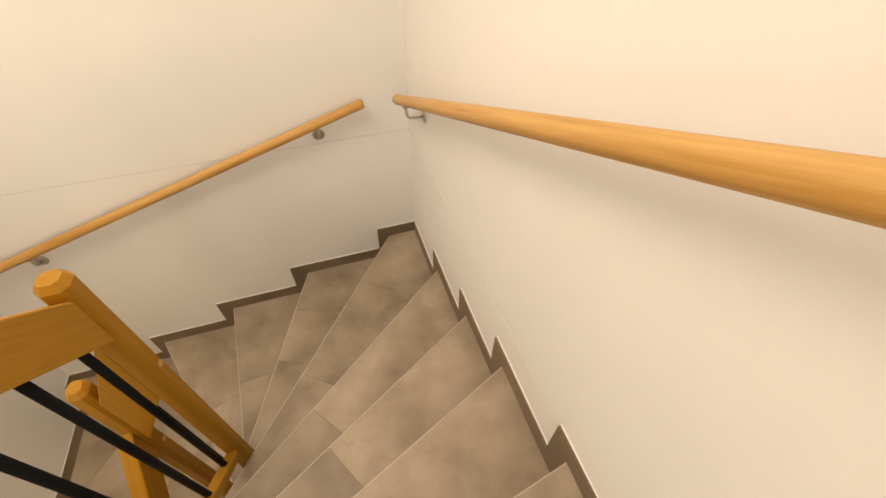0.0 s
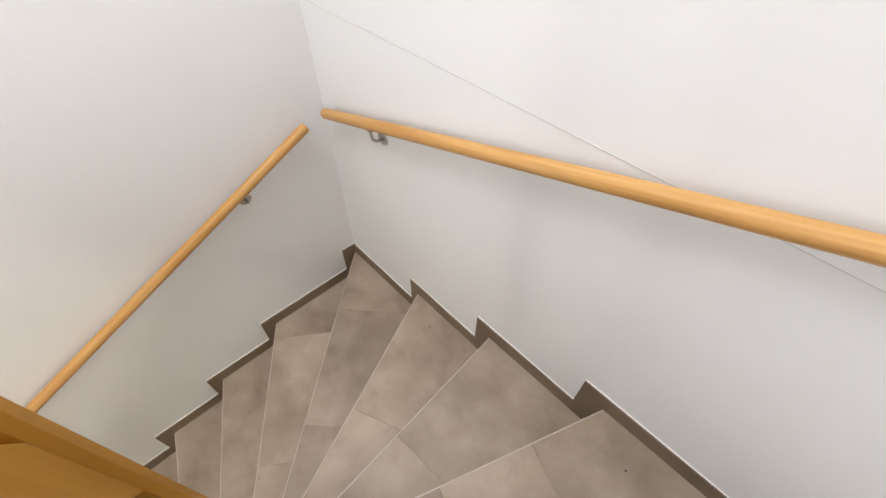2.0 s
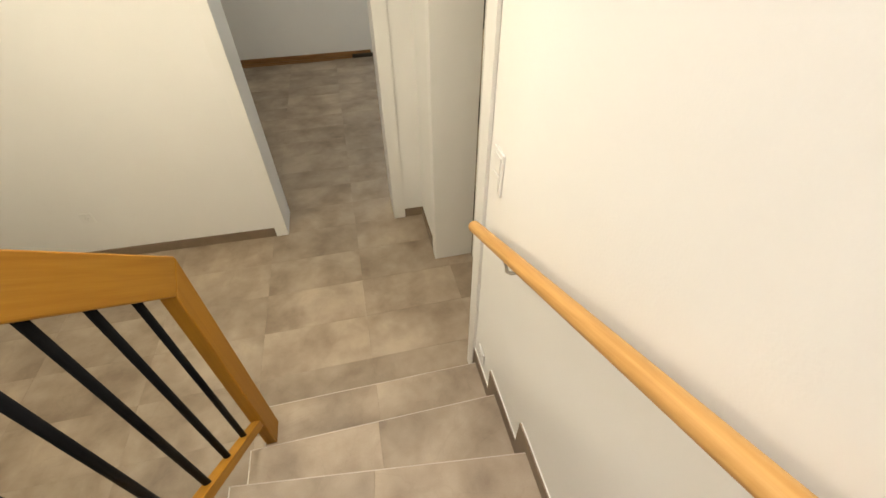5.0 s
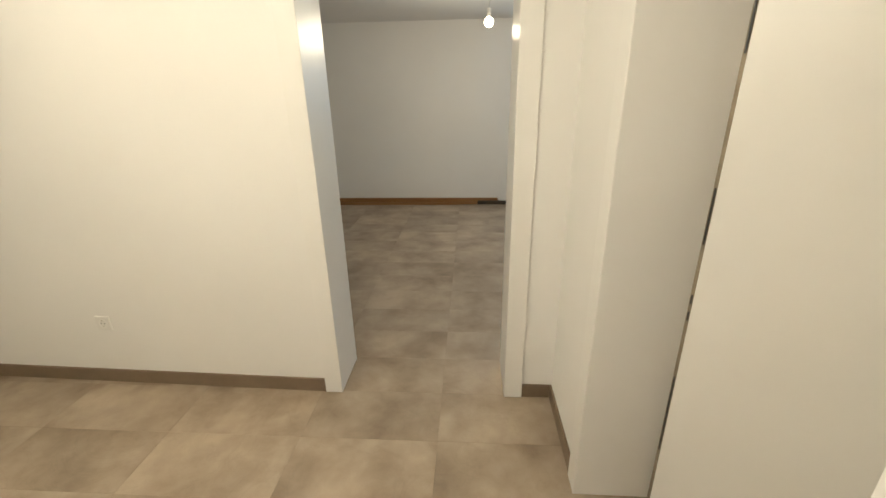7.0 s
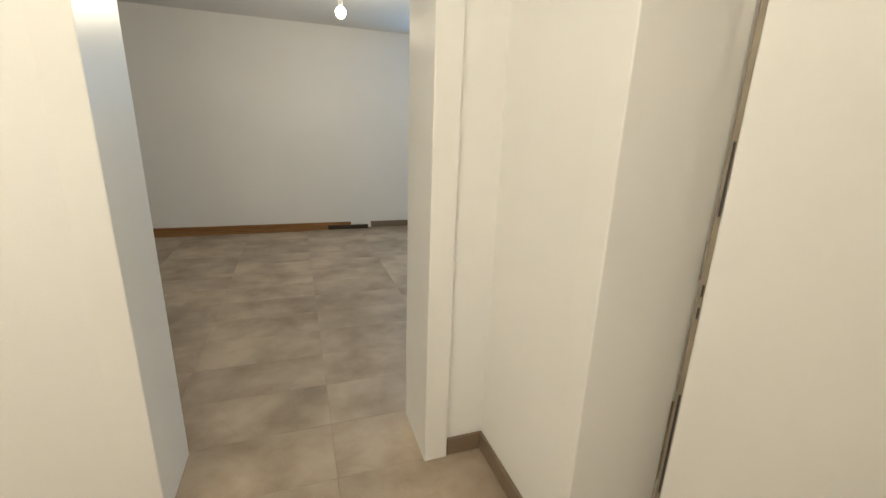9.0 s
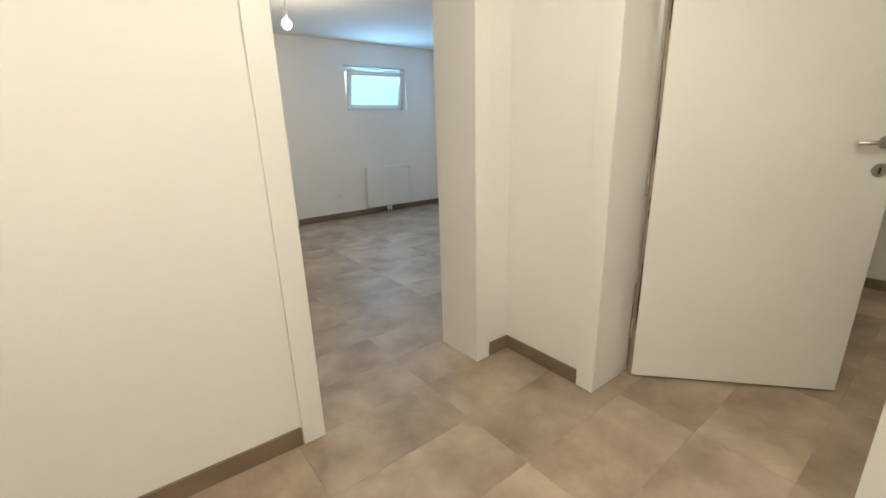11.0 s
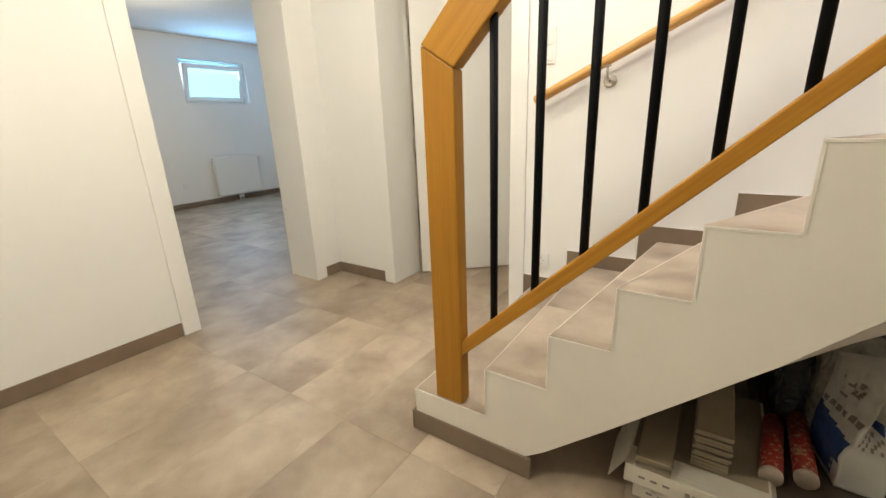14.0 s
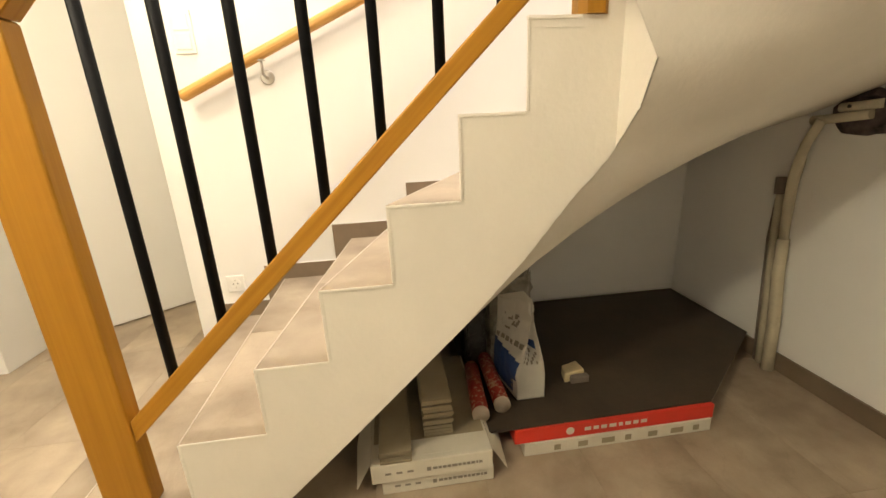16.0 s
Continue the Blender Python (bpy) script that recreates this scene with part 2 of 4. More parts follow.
def box(x0, x1, y0, y1, z0, z1, bev=0.0, seg=2, bm=None):
    bm = bm or bmesh.new()
    r = bmesh.ops.create_cube(bm, size=1, matrix=Matrix.Translation(((x0 + x1) / 2, (y0 + y1) / 2, (z0 + z1) / 2))
                              @ Matrix.Diagonal((abs(x1 - x0), abs(y1 - y0), abs(z1 - z0), 1)))
    if bev:
        es = list({e for v in r["verts"] for e in v.link_edges})
        bmesh.ops.bevel(bm, geom=es, offset=bev, segments=seg, affect="EDGES", profile=0.5)
    return bm


def prism(pts, z0, z1, bm=None):
    """An upright prism over a polygon of (x, y)."""
    bm = bm or bmesh.new()
    lo = [bm.verts.new((x, y, z0)) for x, y in pts]
    hi = [bm.verts.new((x, y, z1)) for x, y in pts]
    bm.faces.new(hi)
    bm.faces.new(lo[::-1])
    k = len(pts)
    for i in range(k):
        bm.faces.new((lo[i], lo[(i + 1) % k], hi[(i + 1) % k], hi[i]))
    return bm


def slab_tile(pts, z0, z1, ch=0.0015, bm=None):
    """A tile over a polygon, with a small chamfer along its top."""
    bm = bm or bmesh.new()
    cx, cy = sum(p[0] for p in pts) / len(pts), sum(p[1] for p in pts) / len(pts)
    k = len(pts)

    def inset(p):
        d = math.hypot(p[0] - cx, p[1] - cy) or 1
        return (p[0] + (cx - p[0]) / d * ch * 1.4, p[1] + (cy - p[1]) / d * ch * 1.4)
    rows = [[bm.verts.new((x, y, z0)) for x, y in pts], [bm.verts.new((x, y, z1 - ch)) for x, y in pts],
            [bm.verts.new((*inset(p), z1)) for p in pts]]
    for a, b in zip(rows, rows[1:]):
        for i in range(k):
            bm.faces.new((a[i], a[(i + 1) % k], b[(i + 1) % k], b[i]))
    bm.faces.new(rows[2])
    bm.faces.new(rows[0][::-1])
    return bm


def extrude_profile(pts, axis, a, b, bm=None):
    """A profile of pairs, swept along axis ('x': pairs are y, z; 'y': pairs are x, z) from a to b."""
    bm = bm or bmesh.new()

    def v(p, s):
        return bm.verts.new((s, p[0], p[1]) if axis == "x" else (p[0], s, p[1]))
    lo, hi = [v(p, a) for p in pts], [v(p, b) for p in pts]
    bm.faces.new(lo[::-1])
    bm.faces.new(hi)
    k = len(pts)
    for i in range(k):
        bm.faces.new((lo[i], lo[(i + 1) % k], hi[(i + 1) % k], hi[i]))
    return bm


def bevel_all(bm, off, seg=2):
    bmesh.ops.recalc_face_normals(bm, faces=bm.faces)
    bmesh.ops.bevel(bm, geom=list(bm.edges), offset=off, segments=seg, affect="EDGES", profile=0.5)
    return bm


def rod(points, radius, sides=12, bm=None, cap=True, smooth=True):
    """A round rod through points."""
    bm = bm or bmesh.new()
    pts = [Vector(p) for p in points]
    rings = []
    for i, p in enumerate(pts):
        d = (pts[min(i + 1, len(pts) - 1)] - pts[max(i - 1, 0)]).normalized()
        u = d.orthogonal().normalized() if not rings else (u - d * u.dot(d)).normalized()
        w = d.cross(u)
        r = radius[i] if isinstance(radius, (list, tuple)) else radius
        rings.append([bm.verts.new(p + (u * math.cos(2 * math.pi * j / sides) + w * math.sin(2 * math.pi * j / sides)) * r) for j in range(sides)])
    for a, b in zip(rings, rings[1:]):
        for j in range(sides):
            f = bm.faces.new((a[j], a[(j + 1) % sides], b[(j + 1) % sides], b[j]))
            f.smooth = smooth
    if cap:
        bm.faces.new(rings[0][::-1])
        bm.faces.new(rings[-1])
    return bm


def clip(poly, p, n):
    """The part of a polygon on the side of the line through p that n points away from."""
    out = []
    for i, a in enumerate(poly):
        b = poly[(i + 1) % len(poly)]
        da = (a[0] - p[0]) * n[0] + (a[1] - p[1]) * n[1]
        db = (b[0] - p[0]) * n[0] + (b[1] - p[1]) * n[1]
        if da <= 0:
            out.append(a)
        if (da < 0 < db) or (db < 0 < da):
            s = da / (da - db)
            out.append((a[0] + (b[0] - a[0]) * s, a[1] + (b[1] - a[1]) * s))
    return out


def structure(name, bm, mat, label, category):
    return tagged(mesh_ob(name, bm, mat), label, category, kind="structure")


# ---- plan ----
RISE = 0.18
XA, YB, XC = -2.41, -2.45, 0.0          # the three walls round the stairs
WT = 0.29                               # wall thickness
XS, XW, YW = -1.128, -1.25, -1.40        # string of the lower flight, of the upper flight, end of the stairwell
YD1 = 1.58                              # wall with the open doorway
YFAR = 5.80                             # far wall of the cellar room
CEILZ = 2.46
TOP = 5.3
# nosing lines: outer end, inner end
NOSE = [None,
        ((0.0, -0.05), (XS, -0.05)), ((0.0, -0.343), (XS, -0.345)), ((0.0, -0.69), (XS, -0.55)), ((0.0, -1.05), (XS, -0.72)),
        ((0.0, -1.42), (XS, -0.884)), ((0.0, -1.83), (XS, -1.047)), ((0.0, YB), (XS, -1.193)), ((-0.63, YB), (XS, -1.31)),
        ((-1.135, YB), (-1.21, YW)), ((-1.67, YB), (XW, -1.335)), ((-2.24, YB), (XW, -1.16)), ((XA, -1.92), (XW, -1.015)),
        ((XA, -1.48), (XW, -0.82)), ((XA, -1.12), (XW, -0.625)), ((XA, -0.725), (XW, -0.50)), ((XA, -0.37), (XW, -0.35))]
TIP_C = [None, 0.0, -0.252, -0.598, -0.969, -1.342, -1.741, -2.355]
TIP_B = {8: -0.574, 9: -1.051, 10: -1.563, 11: -2.155}
TIP_A = {12: -2.006, 13: -1.577, 14: -1.204, 15: -0.802}


def tread_outline(k):
    (ox, oy), (ix, iy) = NOSE[k]
    (px, py), (qx, qy) = NOSE[k + 1]
    pts = [(ox, oy)]
    if k == 11:
        pts.append((XA, YB))
    pts.append((px, py))
    pts.append((qx, qy))
    if k == 8:
        pts.append((XS, YW))
    if k == 9:
        pts.append((XW, YW))
    pts.append((ix, iy))
    return pts


# ---- walls, ceilings ----
structure("wall_stair_b", box(-3.3, WT, YB - 0.25, YB, -0.1, TOP), PAINT, "white painted plaster wall at the turn of the stairs", "wall")
bm = box(XC, XC + WT, YB, 0.03, -0.1, TOP)
structure("wall_stair_c", bm, PAINT, "white painted plaster wall beside the lower flight", "wall")
structure("wall_lintel", box(XC, XC + WT, 0.03, 1.07, 2.16, TOP), PAINT, "white painted wall over the side room door", "wall")
structure("wall_niche", box(XC, XC + WT, 1.07, YD1, -0.1, TOP), PAINT, "white painted wall between the two doorways", "wall")
structure("wall_stair_a", box(XA - 0.25, XA, YB, 2.5, 2.03, TOP), PAINT, "white painted plaster wall beside the upper flight", "wall")
SKEW = 0.0286                           # this stretch of wall runs a little out of square
bm = prism([(-3.3, YD1 + SKEW * 2.1), (-1.20, YD1), (-1.20, YD1 + WT - 0.01), (-3.3, YD1 + WT - 0.01)], -0.1, 2.6)
box(-0.18, 2.95, YD1, YD1 + WT - 0.01, -0.1, 2.6, bm=bm)
box(-1.20, -0.18, YD1, YD1 + WT - 0.01, 2.16, 2.6, bm=bm)
structure("wall_hall_door", bm, PAINT, "white painted hall wall with an open doorway", "wall")
structure("wall_hall_west", box(-3.5, -3.3, YB - 0.25, YFAR + 0.25, -0.1, 2.6), PAINT, "white painted plaster wall closing the hall", "wall")
# far wall with the window opening
bm = box(-3.3, 1.135, YFAR, YFAR + 0.3, -0.1, 2.6)
box(2.145, 2.95, YFAR, YFAR + 0.3, -0.1, 2.6, bm=bm)
box(1.135, 2.145, YFAR, YFAR + 0.3, -0.1, 1.52, bm=bm)
box(1.135, 2.145, YFAR, YFAR + 0.3, 2.135, 2.6, bm=bm)
structure("wall_cellar_far", bm, PAINT, "white painted cellar wall with a small high window", "wall")
structure("wall_cellar_east", box(2.70, 2.95, YB - 0.25, YFAR, -0.1, 2.6), PAINT, "white painted cellar wall", "wall")
structure("wall_side_room", box(WT, 2.70, -1.2, -1.0, -0.1, 2.6), PAINT, "white painted wall of the side room", "wall")
bm = box(-3.3, WT, -0.33, YD1, CEILZ, 2.86)
box(-3.3, XA - 0.001, YB, -0.33, CEILZ, 2.86, bm=bm)
structure("ceiling_hall", bm, CEIL, "white painted ceiling over the hall", "ceiling")
structure("ceiling_cellar", box(-3.3, 2.95, YD1, YFAR + 0.3, CEILZ - 0.02, CEILZ + 0.2), CEIL, "white painted cellar ceiling", "ceiling")
structure("ceiling_side_room", box(WT, 2.7, -1.2, YD1, CEILZ, CEILZ + 0.2), CEIL, "white painted ceiling of the side room", "ceiling")
structure("floor_upper", box(XA, XC, -0.345, 2.5, 2.862, 2.88), TILE, "brown-grey stone-look tiled floor at the stair head", "floor")
# Unseen end wall; its opening is added to let daylight in.
bm = box(XA - 0.25, WT, 2.5, 2.7, 2.86, 3.2)
box(XA - 0.25, -1.9, 2.5, 2.7, 3.2, 4.8, bm=bm)
box(-0.5, WT, 2.5, 2.7, 3.2, 4.8, bm=bm)
box(XA - 0.25, WT, 2.5, 2.7, 4.8, TOP, bm=bm)
structure("wall_upper_opening", bm, PAINT, "unseen white painted wall with an opening added for daylight", "wall")
structure("wall_upper_east", box(XC, WT, YD1, 2.5, 2.86, TOP), PAINT, "white painted wall at the stair head", "wall")
structure("ceiling_upper", box(XA - 0.25, WT, YB - 0.25, 2.7, TOP, TOP + 0.2), CEIL, "white painted ceiling over the stairwell", "ceiling")

# hairline joint in the plaster at the height of the storey floor
for nm, b in (("trim_joint_b", box(XA, XC, YB, YB + 0.0015, 2.735, 2.7364)), ("trim_joint_a", box(XA, XA + 0.0015, YB, -0.4, 2.735, 2.7362)),):
    structure(nm, b, material(nm, (0.62, 0.60, 0.57), 0.9), "fine hairline joint in the white plaster", "trim")

# ---- stairs: concrete body with soffit ----


def lerp_table(table, k):
    for (k0, v0), (k1, v1) in zip(table, table[1:]):
        if k <= k1:
            f = max(0.0, (k - k0) / (k1 - k0))
            return tuple(a + (b - a) * f for a, b in zip(v0, v1))
    return table[-1][1]


# plan of the inner and outer edge by step number, and how far the soffit lies below the line of the steps
INNER = [(k, NOSE[k][1]) for k in range(1, 9)] + [(8.6, (XS, YW)), (9, NOSE[9][1]), (9.4, (XW, YW))] + [(k, NOSE[k][1]) for k in range(10, 17)]
OUTER = [(k, NOSE[k][0]) for k in range(1, 12)] + [(11.3, (XA, YB))] + [(k, NOSE[k][0]) for k in range(12, 17)]
DROP_IN = [(1, (0.36,)), (3, (0.41,)), (5, (0.46,)), (7, (0.51,)), (8.4, (0.56,)), (9.4, (0.53,)), (16, (0.42,))]
DROP_OUT = [(1, (0.60,)), (5.5, (0.60,)), (6, (0.54,)), (6.5, (0.46,)), (7, (0.405,)), (9, (0.39,)), (16, (0.40,))]


def soffit_rows():
    ks = sorted({round(1 + i * 0.25, 2) for i in range(61)} | {8.6, 9.4, 11.3})
    rows = []
    for k in ks:
        (ix, iy), (ox, oy) = lerp_table(INNER, k), lerp_table(OUTER, k)
        zi, zo = RISE * k - lerp_table(DROP_IN, k)[0], RISE * k - lerp_table(DROP_OUT, k)[0]
        rows.append((k, [(ix + (ox - ix) * f, iy + (oy - iy) * f, max(-0.02, zi + (zo - zi) * (f * f * (3 - 2 * f)))) for f in [j / 8 for j in range(9)]]))
    return rows


def soffit_mesh():
    bm = bmesh.new()
    grid = [[bm.verts.new(p) for p in r] for _, r in soffit_rows()]
    for a, b in zip(grid, grid[1:]):
        for j in range(8):
            bm.faces.new((a[j], b[j], b[j + 1], a[j + 1])).smooth = True
    return bm


def string_mesh():
    """The stepped side face of the stairs, with a little thickness."""
    bm = bmesh.new()
    rows = soffit_rows()
    for (k0, a), (k1, b) in zip(rows, rows[1:]):
        zt = RISE * math.floor(k0 + 1e-6) - 0.0
        p, q = a[0], b[0]
        p2, q2 = a[1], b[1]

        def inward(u, v, d=0.03):
            L = math.hypot(v[0] - u[0], v[1] - u[1]) or 1
            return (u[0] + (v[0] - u[0]) / L * d, u[1] + (v[1] - u[1]) / L * d)
        pi, qi = inward(p, p2), inward(q, q2)
        p, q = (*inward(p, p2, -0.003), p[2]), (*inward(q, q2, -0.003), q[2])
        if math.hypot(q[0] - p[0], q[1] - p[1]) < 1e-5:
            continue
        zz = zt - 0.0222
        lo = [bm.verts.new(c) for c in (p, q, (*qi, q[2] + 0.004), (*pi, p[2] + 0.004))]
        hi = [bm.verts.new((c[0], c[1], zz)) for c in (p, q, qi, pi)]
        bm.faces.new(hi)
        for i in range(4):
            bm.faces.new((lo[i], lo[(i + 1) % 4], hi[(i + 1) % 4], hi[i]))
    bmesh.ops.remove_doubles(bm, verts=bm.verts, dist=0.0005)
    return bm


stairs = empty("staircase", "winding tiled concrete staircase with white plastered string and soffit", "staircase")
part("string", string_mesh(), PLASTER, stairs, "white plastered stepped string")
part("soffit", soffit_mesh(), PLASTER, stairs, "smooth winding white plastered soffit")


def joint_split(k, poly):
    """Cut a tread into its tiles, across the nosing."""
    (ox, oy), (ix, iy) = NOSE[k]
    L = math.hypot(ix - ox, iy - oy)
    d = ((ix - ox) / L, (iy - oy) / L)
    at = {1: [0.57], 2: [0.57], 3: [0.60], 4: [0.60], 5: [0.70], 6: [0.12, 0.82], 7: [0.45, 1.1], 8: [0.68], 9: [0.58], 10: [0.31, 0.648],
          11: [0.40, 1.05], 12: [0.24, 0.95], 13: [0.78], 14: [0.7], 15: [0.6]}[k]
    out, rest = [], poly
    for a in at:
        p = (ox + d[0] * a, oy + d[1] * a)
        q = (p[0] - d[0] * 0.0006, p[1] - d[1] * 0.0006)
        r = (p[0] + d[0] * 0.0006, p[1] + d[1] * 0.0006)
        out.append(clip(rest, q, d))
        rest = clip(rest, r, (-d[0], -d[1]))
    out.append(rest)
    return [o for o in out if len(o) > 2]


for k in range(1, 16):
    poly = tread_outline(k)
    (ox, oy), (ix, iy) = NOSE[k]
    L = math.hypot(ix - ox, iy - oy)
    d = ((ix - ox) / L, (iy - oy) / L)
    nrm = (d[1], -d[0])
    cx, cy = sum(p[0] for p in poly) / len(poly), sum(p[1] for p in poly) / len(poly)
    if (cx - ox) * nrm[0] + (cy - oy) * nrm[1] > 0:
        nrm = (-nrm[0], -nrm[1])            # points downhill
    back = NOSE[k + 1]
    # keep a hair of room before the riser above
    bed = [(cx + (x - cx) * 0.99, cy + (y - cy) * 0.99) for x, y in poly]
    part("tile_bed", prism(bed, RISE * k - 0.0205, RISE * k - 0.0011), GROUT, stairs)
    for t in joint_split(k, poly):
        part("tread_tile", slab_tile(t, RISE * k - 0.0215, RISE * k, 0.001), TILE, stairs)
    # riser tile with a pale edge strip on top
    z0, z1 = RISE * (k - 1) + 0.001, RISE * k - 0.0225
    o, i = (ox + nrm[0] * 0.003, oy + nrm[1] * 0.003), (ix + nrm[0] * 0.003, iy + nrm[1] * 0.003)
    o2, i2 = (ox - nrm[0] * 0.004, oy - nrm[1] * 0.004), (ix - nrm[0] * 0.004, iy - nrm[1] * 0.004)
    part("riser_tile", prism([o, i, i2, o2], z0, z1), TILE, stairs)
    o3, i3 = (ox + nrm[0] * 0.0038, oy + nrm[1] * 0.0038), (ix + nrm[0] * 0.0038, iy + nrm[1] * 0.0038)
    part("nosing_strip", prism([o3, i3, (ix, iy), (ox, oy)], RISE * k - 0.006, RISE * k + 0.0006), EDGE, stairs)
# top riser
part("riser_tile", prism([(XA, -0.37), (XW, -0.352), (XW, -0.346), (XA, -0.346)], RISE * 15, RISE * 16 - 0.02), TILE, stairs)

# small dark paint spots on two treads
for x, y, k in ((-0.83, -2.347, 8), (-1.824, -2.321, 10)):
    part("paint_spot", rod([(x, y, RISE * k - 0.0005), (x, y, RISE * k + 0.0008)], [0.0045, 0.0035], 9), DARKPLASTIC, stairs)

# stepped skirting on the three walls
HS = 0.075
T = 0.010


def skirt_piece(axis, wall, side, tip, nose, nxt, k, low):
    """One step of skirting on a wall: it turns down in front of its riser."""
    pts = [(tip, low), (tip, RISE * k + HS), (nxt, RISE * k + HS), (nxt, RISE * k + 0.001), (nose, RISE * k + 0.001), (nose, low)]
    if abs(tip - nose) < 1e-4:
        pts = [(tip, RISE * k + 0.001), (tip, RISE * k + HS), (nxt, RISE * k + HS), (nxt, RISE * k + 0.001)]
    bm = extrude_profile(pts, axis, wall, wall + side * T)
    top = RISE * k + HS
    part("sealant_line", extrude_profile([(tip, top + 0.0002), (tip, top + 0.0022), (nxt, top + 0.0022), (nxt, top + 0.0002)], axis, wall, wall + side * T * 0.45), PAINT, stairs)
    return part("skirting_tile", bm, SKIRT, stairs)


for k in range(1, 8):
    nxt = TIP_C[k + 1] - 0.001 if k < 7 else YB
    nose = NOSE[k][0][1]
    low = RISE * (k - 1) + 0.001
    if k == 7:
        nose = YB + 0.001
    skirt_piece("x", XC, -1, TIP_C[k] - 0.001, max(nose, nxt), nxt, k, low)
for k in range(8, 12):
    nxt = TIP_B[k + 1] if k < 11 else XA
    skirt_piece("y", YB, 1, TIP_B[k], NOSE[k][0][0], nxt, k, RISE * (k - 1) + 0.001)
skirt_piece("y", YB, 1, XC - T, XC - T, TIP_B[8], 7, 0)
skirt_piece("x", XA, 1, YB + T, YB + T, TIP_A[12], 11, 0)
for k in range(12, 16):
    nxt = TIP_A[k + 1] if k < 15 else -0.45
    skirt_piece("x", XA, 1, TIP_A[k], NOSE[k][0][1], nxt, k, RISE * (k - 1) + 0.001)
# plaster cover of the tread ends and a fine raised bead along the stepped string
for k in range(1, 9):
    y0 = NOSE[k][1][1]
    y1 = NOSE[k + 1][1][1] if k < 8 else YW
    part("tread_end", box(XS - 0.0030, XS - 0.0004, y1, y0 + 0.0005, RISE * k - 0.0222, RISE * k - 0.0008), PLASTER, stairs)
    part("string_bead", box(XS - 0.0055, XS - 0.0031, y1 + 0.004, y0 + 0.004, RISE * k - 0.007, RISE * k + 0.0005, 0.001, 1), PLASTER, stairs)
    part("string_bead", box(XS - 0.0050, XS - 0.0031, y0 - 0.003, y0 + 0.004, RISE * (k - 1) + 0.002, RISE * k - 0.0072, 0.0008, 1), PLASTER, stairs)
part("base_skirting", box(XS - 0.011, XS - 0.0035, -0.508, -0.036, 0.002, 0.085, 0.002, 1), SKIRT, stairs)
part("base_skirting", box(XS - 0.011, XS + 0.15, -0.0355, -0.0305, 0.002, 0.085), SKIRT, stairs)

# ---- balustrades ----
SL = 0.985


def post_mesh(x0, x1, y0, y1, z0, z1, c):
    """A square post with chamfered corners and a chamfered head."""
    pts = [(x0 + c, y0), (x1 - c, y0), (x1, y0 + c), (x1, y1 - c), (x1 - c, y1), (x0 + c, y1), (x0, y1 - c), (x0, y0 + c)]
    cx, cy = (x0 + x1) / 2, (y0 + y1) / 2
    bm = bmesh.new()
    rows = [[bm.verts.new((x, y, z)) for x, y in pts] for z in (z0, z1 - 0.02)]
    rows.append([bm.verts.new((cx + (x - cx) * 0.68, cy + (y - cy) * 0.68, z1)) for x, y in pts])
    for a, b in zip(rows, rows[1:]):
        for i in range(8):
            bm.faces.new((a[i], a[(i + 1) % 8], b[(i + 1) % 8], b[i]))
    bm.faces.new(rows[0][::-1])
    bm.faces.new(rows[-1])
    return bm


def balustrade_lower():
    th = empty("balustrade", "oak stair balustrade with square newel posts and black steel bars", "balustrade", "stair balustrades")
    xa, xb = -1.125, -1.073
    y0, y1 = -0.138, -0.247
    zt0, zt1 = 1.342, 1.271
    bm = extrude_profile([(y0, RISE + 0.001), (y0, zt0), (y1, zt1), (y1, RISE + 0.001)], "x", xa, xb)
    part("newel_post", bevel_all(bm, 0.005), OAKZ, th)
    ye = -1.2955
    bm = extrude_profile([(y0, zt0 + 0.002), (ye, zt0 + SL * (y0 - ye)), (ye, zt1 + SL * (y1 - ye)), (y1, zt1 + 0.002)], "x", xa, xb)
    part("handrail", bevel_all(bm, 0.005), OAKY, th)
    zb = 0.430
    bm = extrude_profile([(y1, zb), (ye, zb + 0.965 * (y1 - ye)), (ye, zb - 0.058 + 0.965 * (y1 - ye)), (y1, zb - 0.058)], "x", -1.120, -1.080)
    part("bottom_rail", bevel_all(bm, 0.004), OAKY, th)
    for i in range(7):
        y = -0.360 - 0.1310 * i
        part("baluster", rod([(-1.1025, y, zb - 0.01 + 0.965 * (y1 - y)), (-1.1025, y, zt1 + 0.01 + SL * (y1 - y))], 0.0115, 12), BLACK, th)
    part("newel_post", post_mesh(-1.140, -1.082, -1.362, -1.296, RISE * 7 + 0.001, 2.768, 0.014), OAKZ, th)
    part("screw_cap", rod([(-1.1405, -1.330, 2.3), (-1.146, -1.330, 2.3)], [0.010, 0.008], 10), BEECHY, th)
    # steep short rails that join the two newels across the turn
    bm = extrude_profile([(-1.2825, 2.640), (-1.2825, 2.985), (-1.1405, 2.690), (-1.1405, 2.385)], "y", -1.350, -1.298)
    part("turn_rail", bevel_all(bm, 0.005), OAKZ, th)
    bm = extrude_profile([(-1.2825, 1.985), (-1.2825, 2.060), (-1.1405, 1.745), (-1.1405, 1.670)], "y", -1.342, -1.304)
    part("turn_bottom_rail", bevel_all(bm, 0.004), OAKZ, th)
    part("baluster", rod([(-1.226, -1.321, 1.90), (-1.226, -1.321, 2.56)], 0.0115, 12), BLACK, th)
    return th


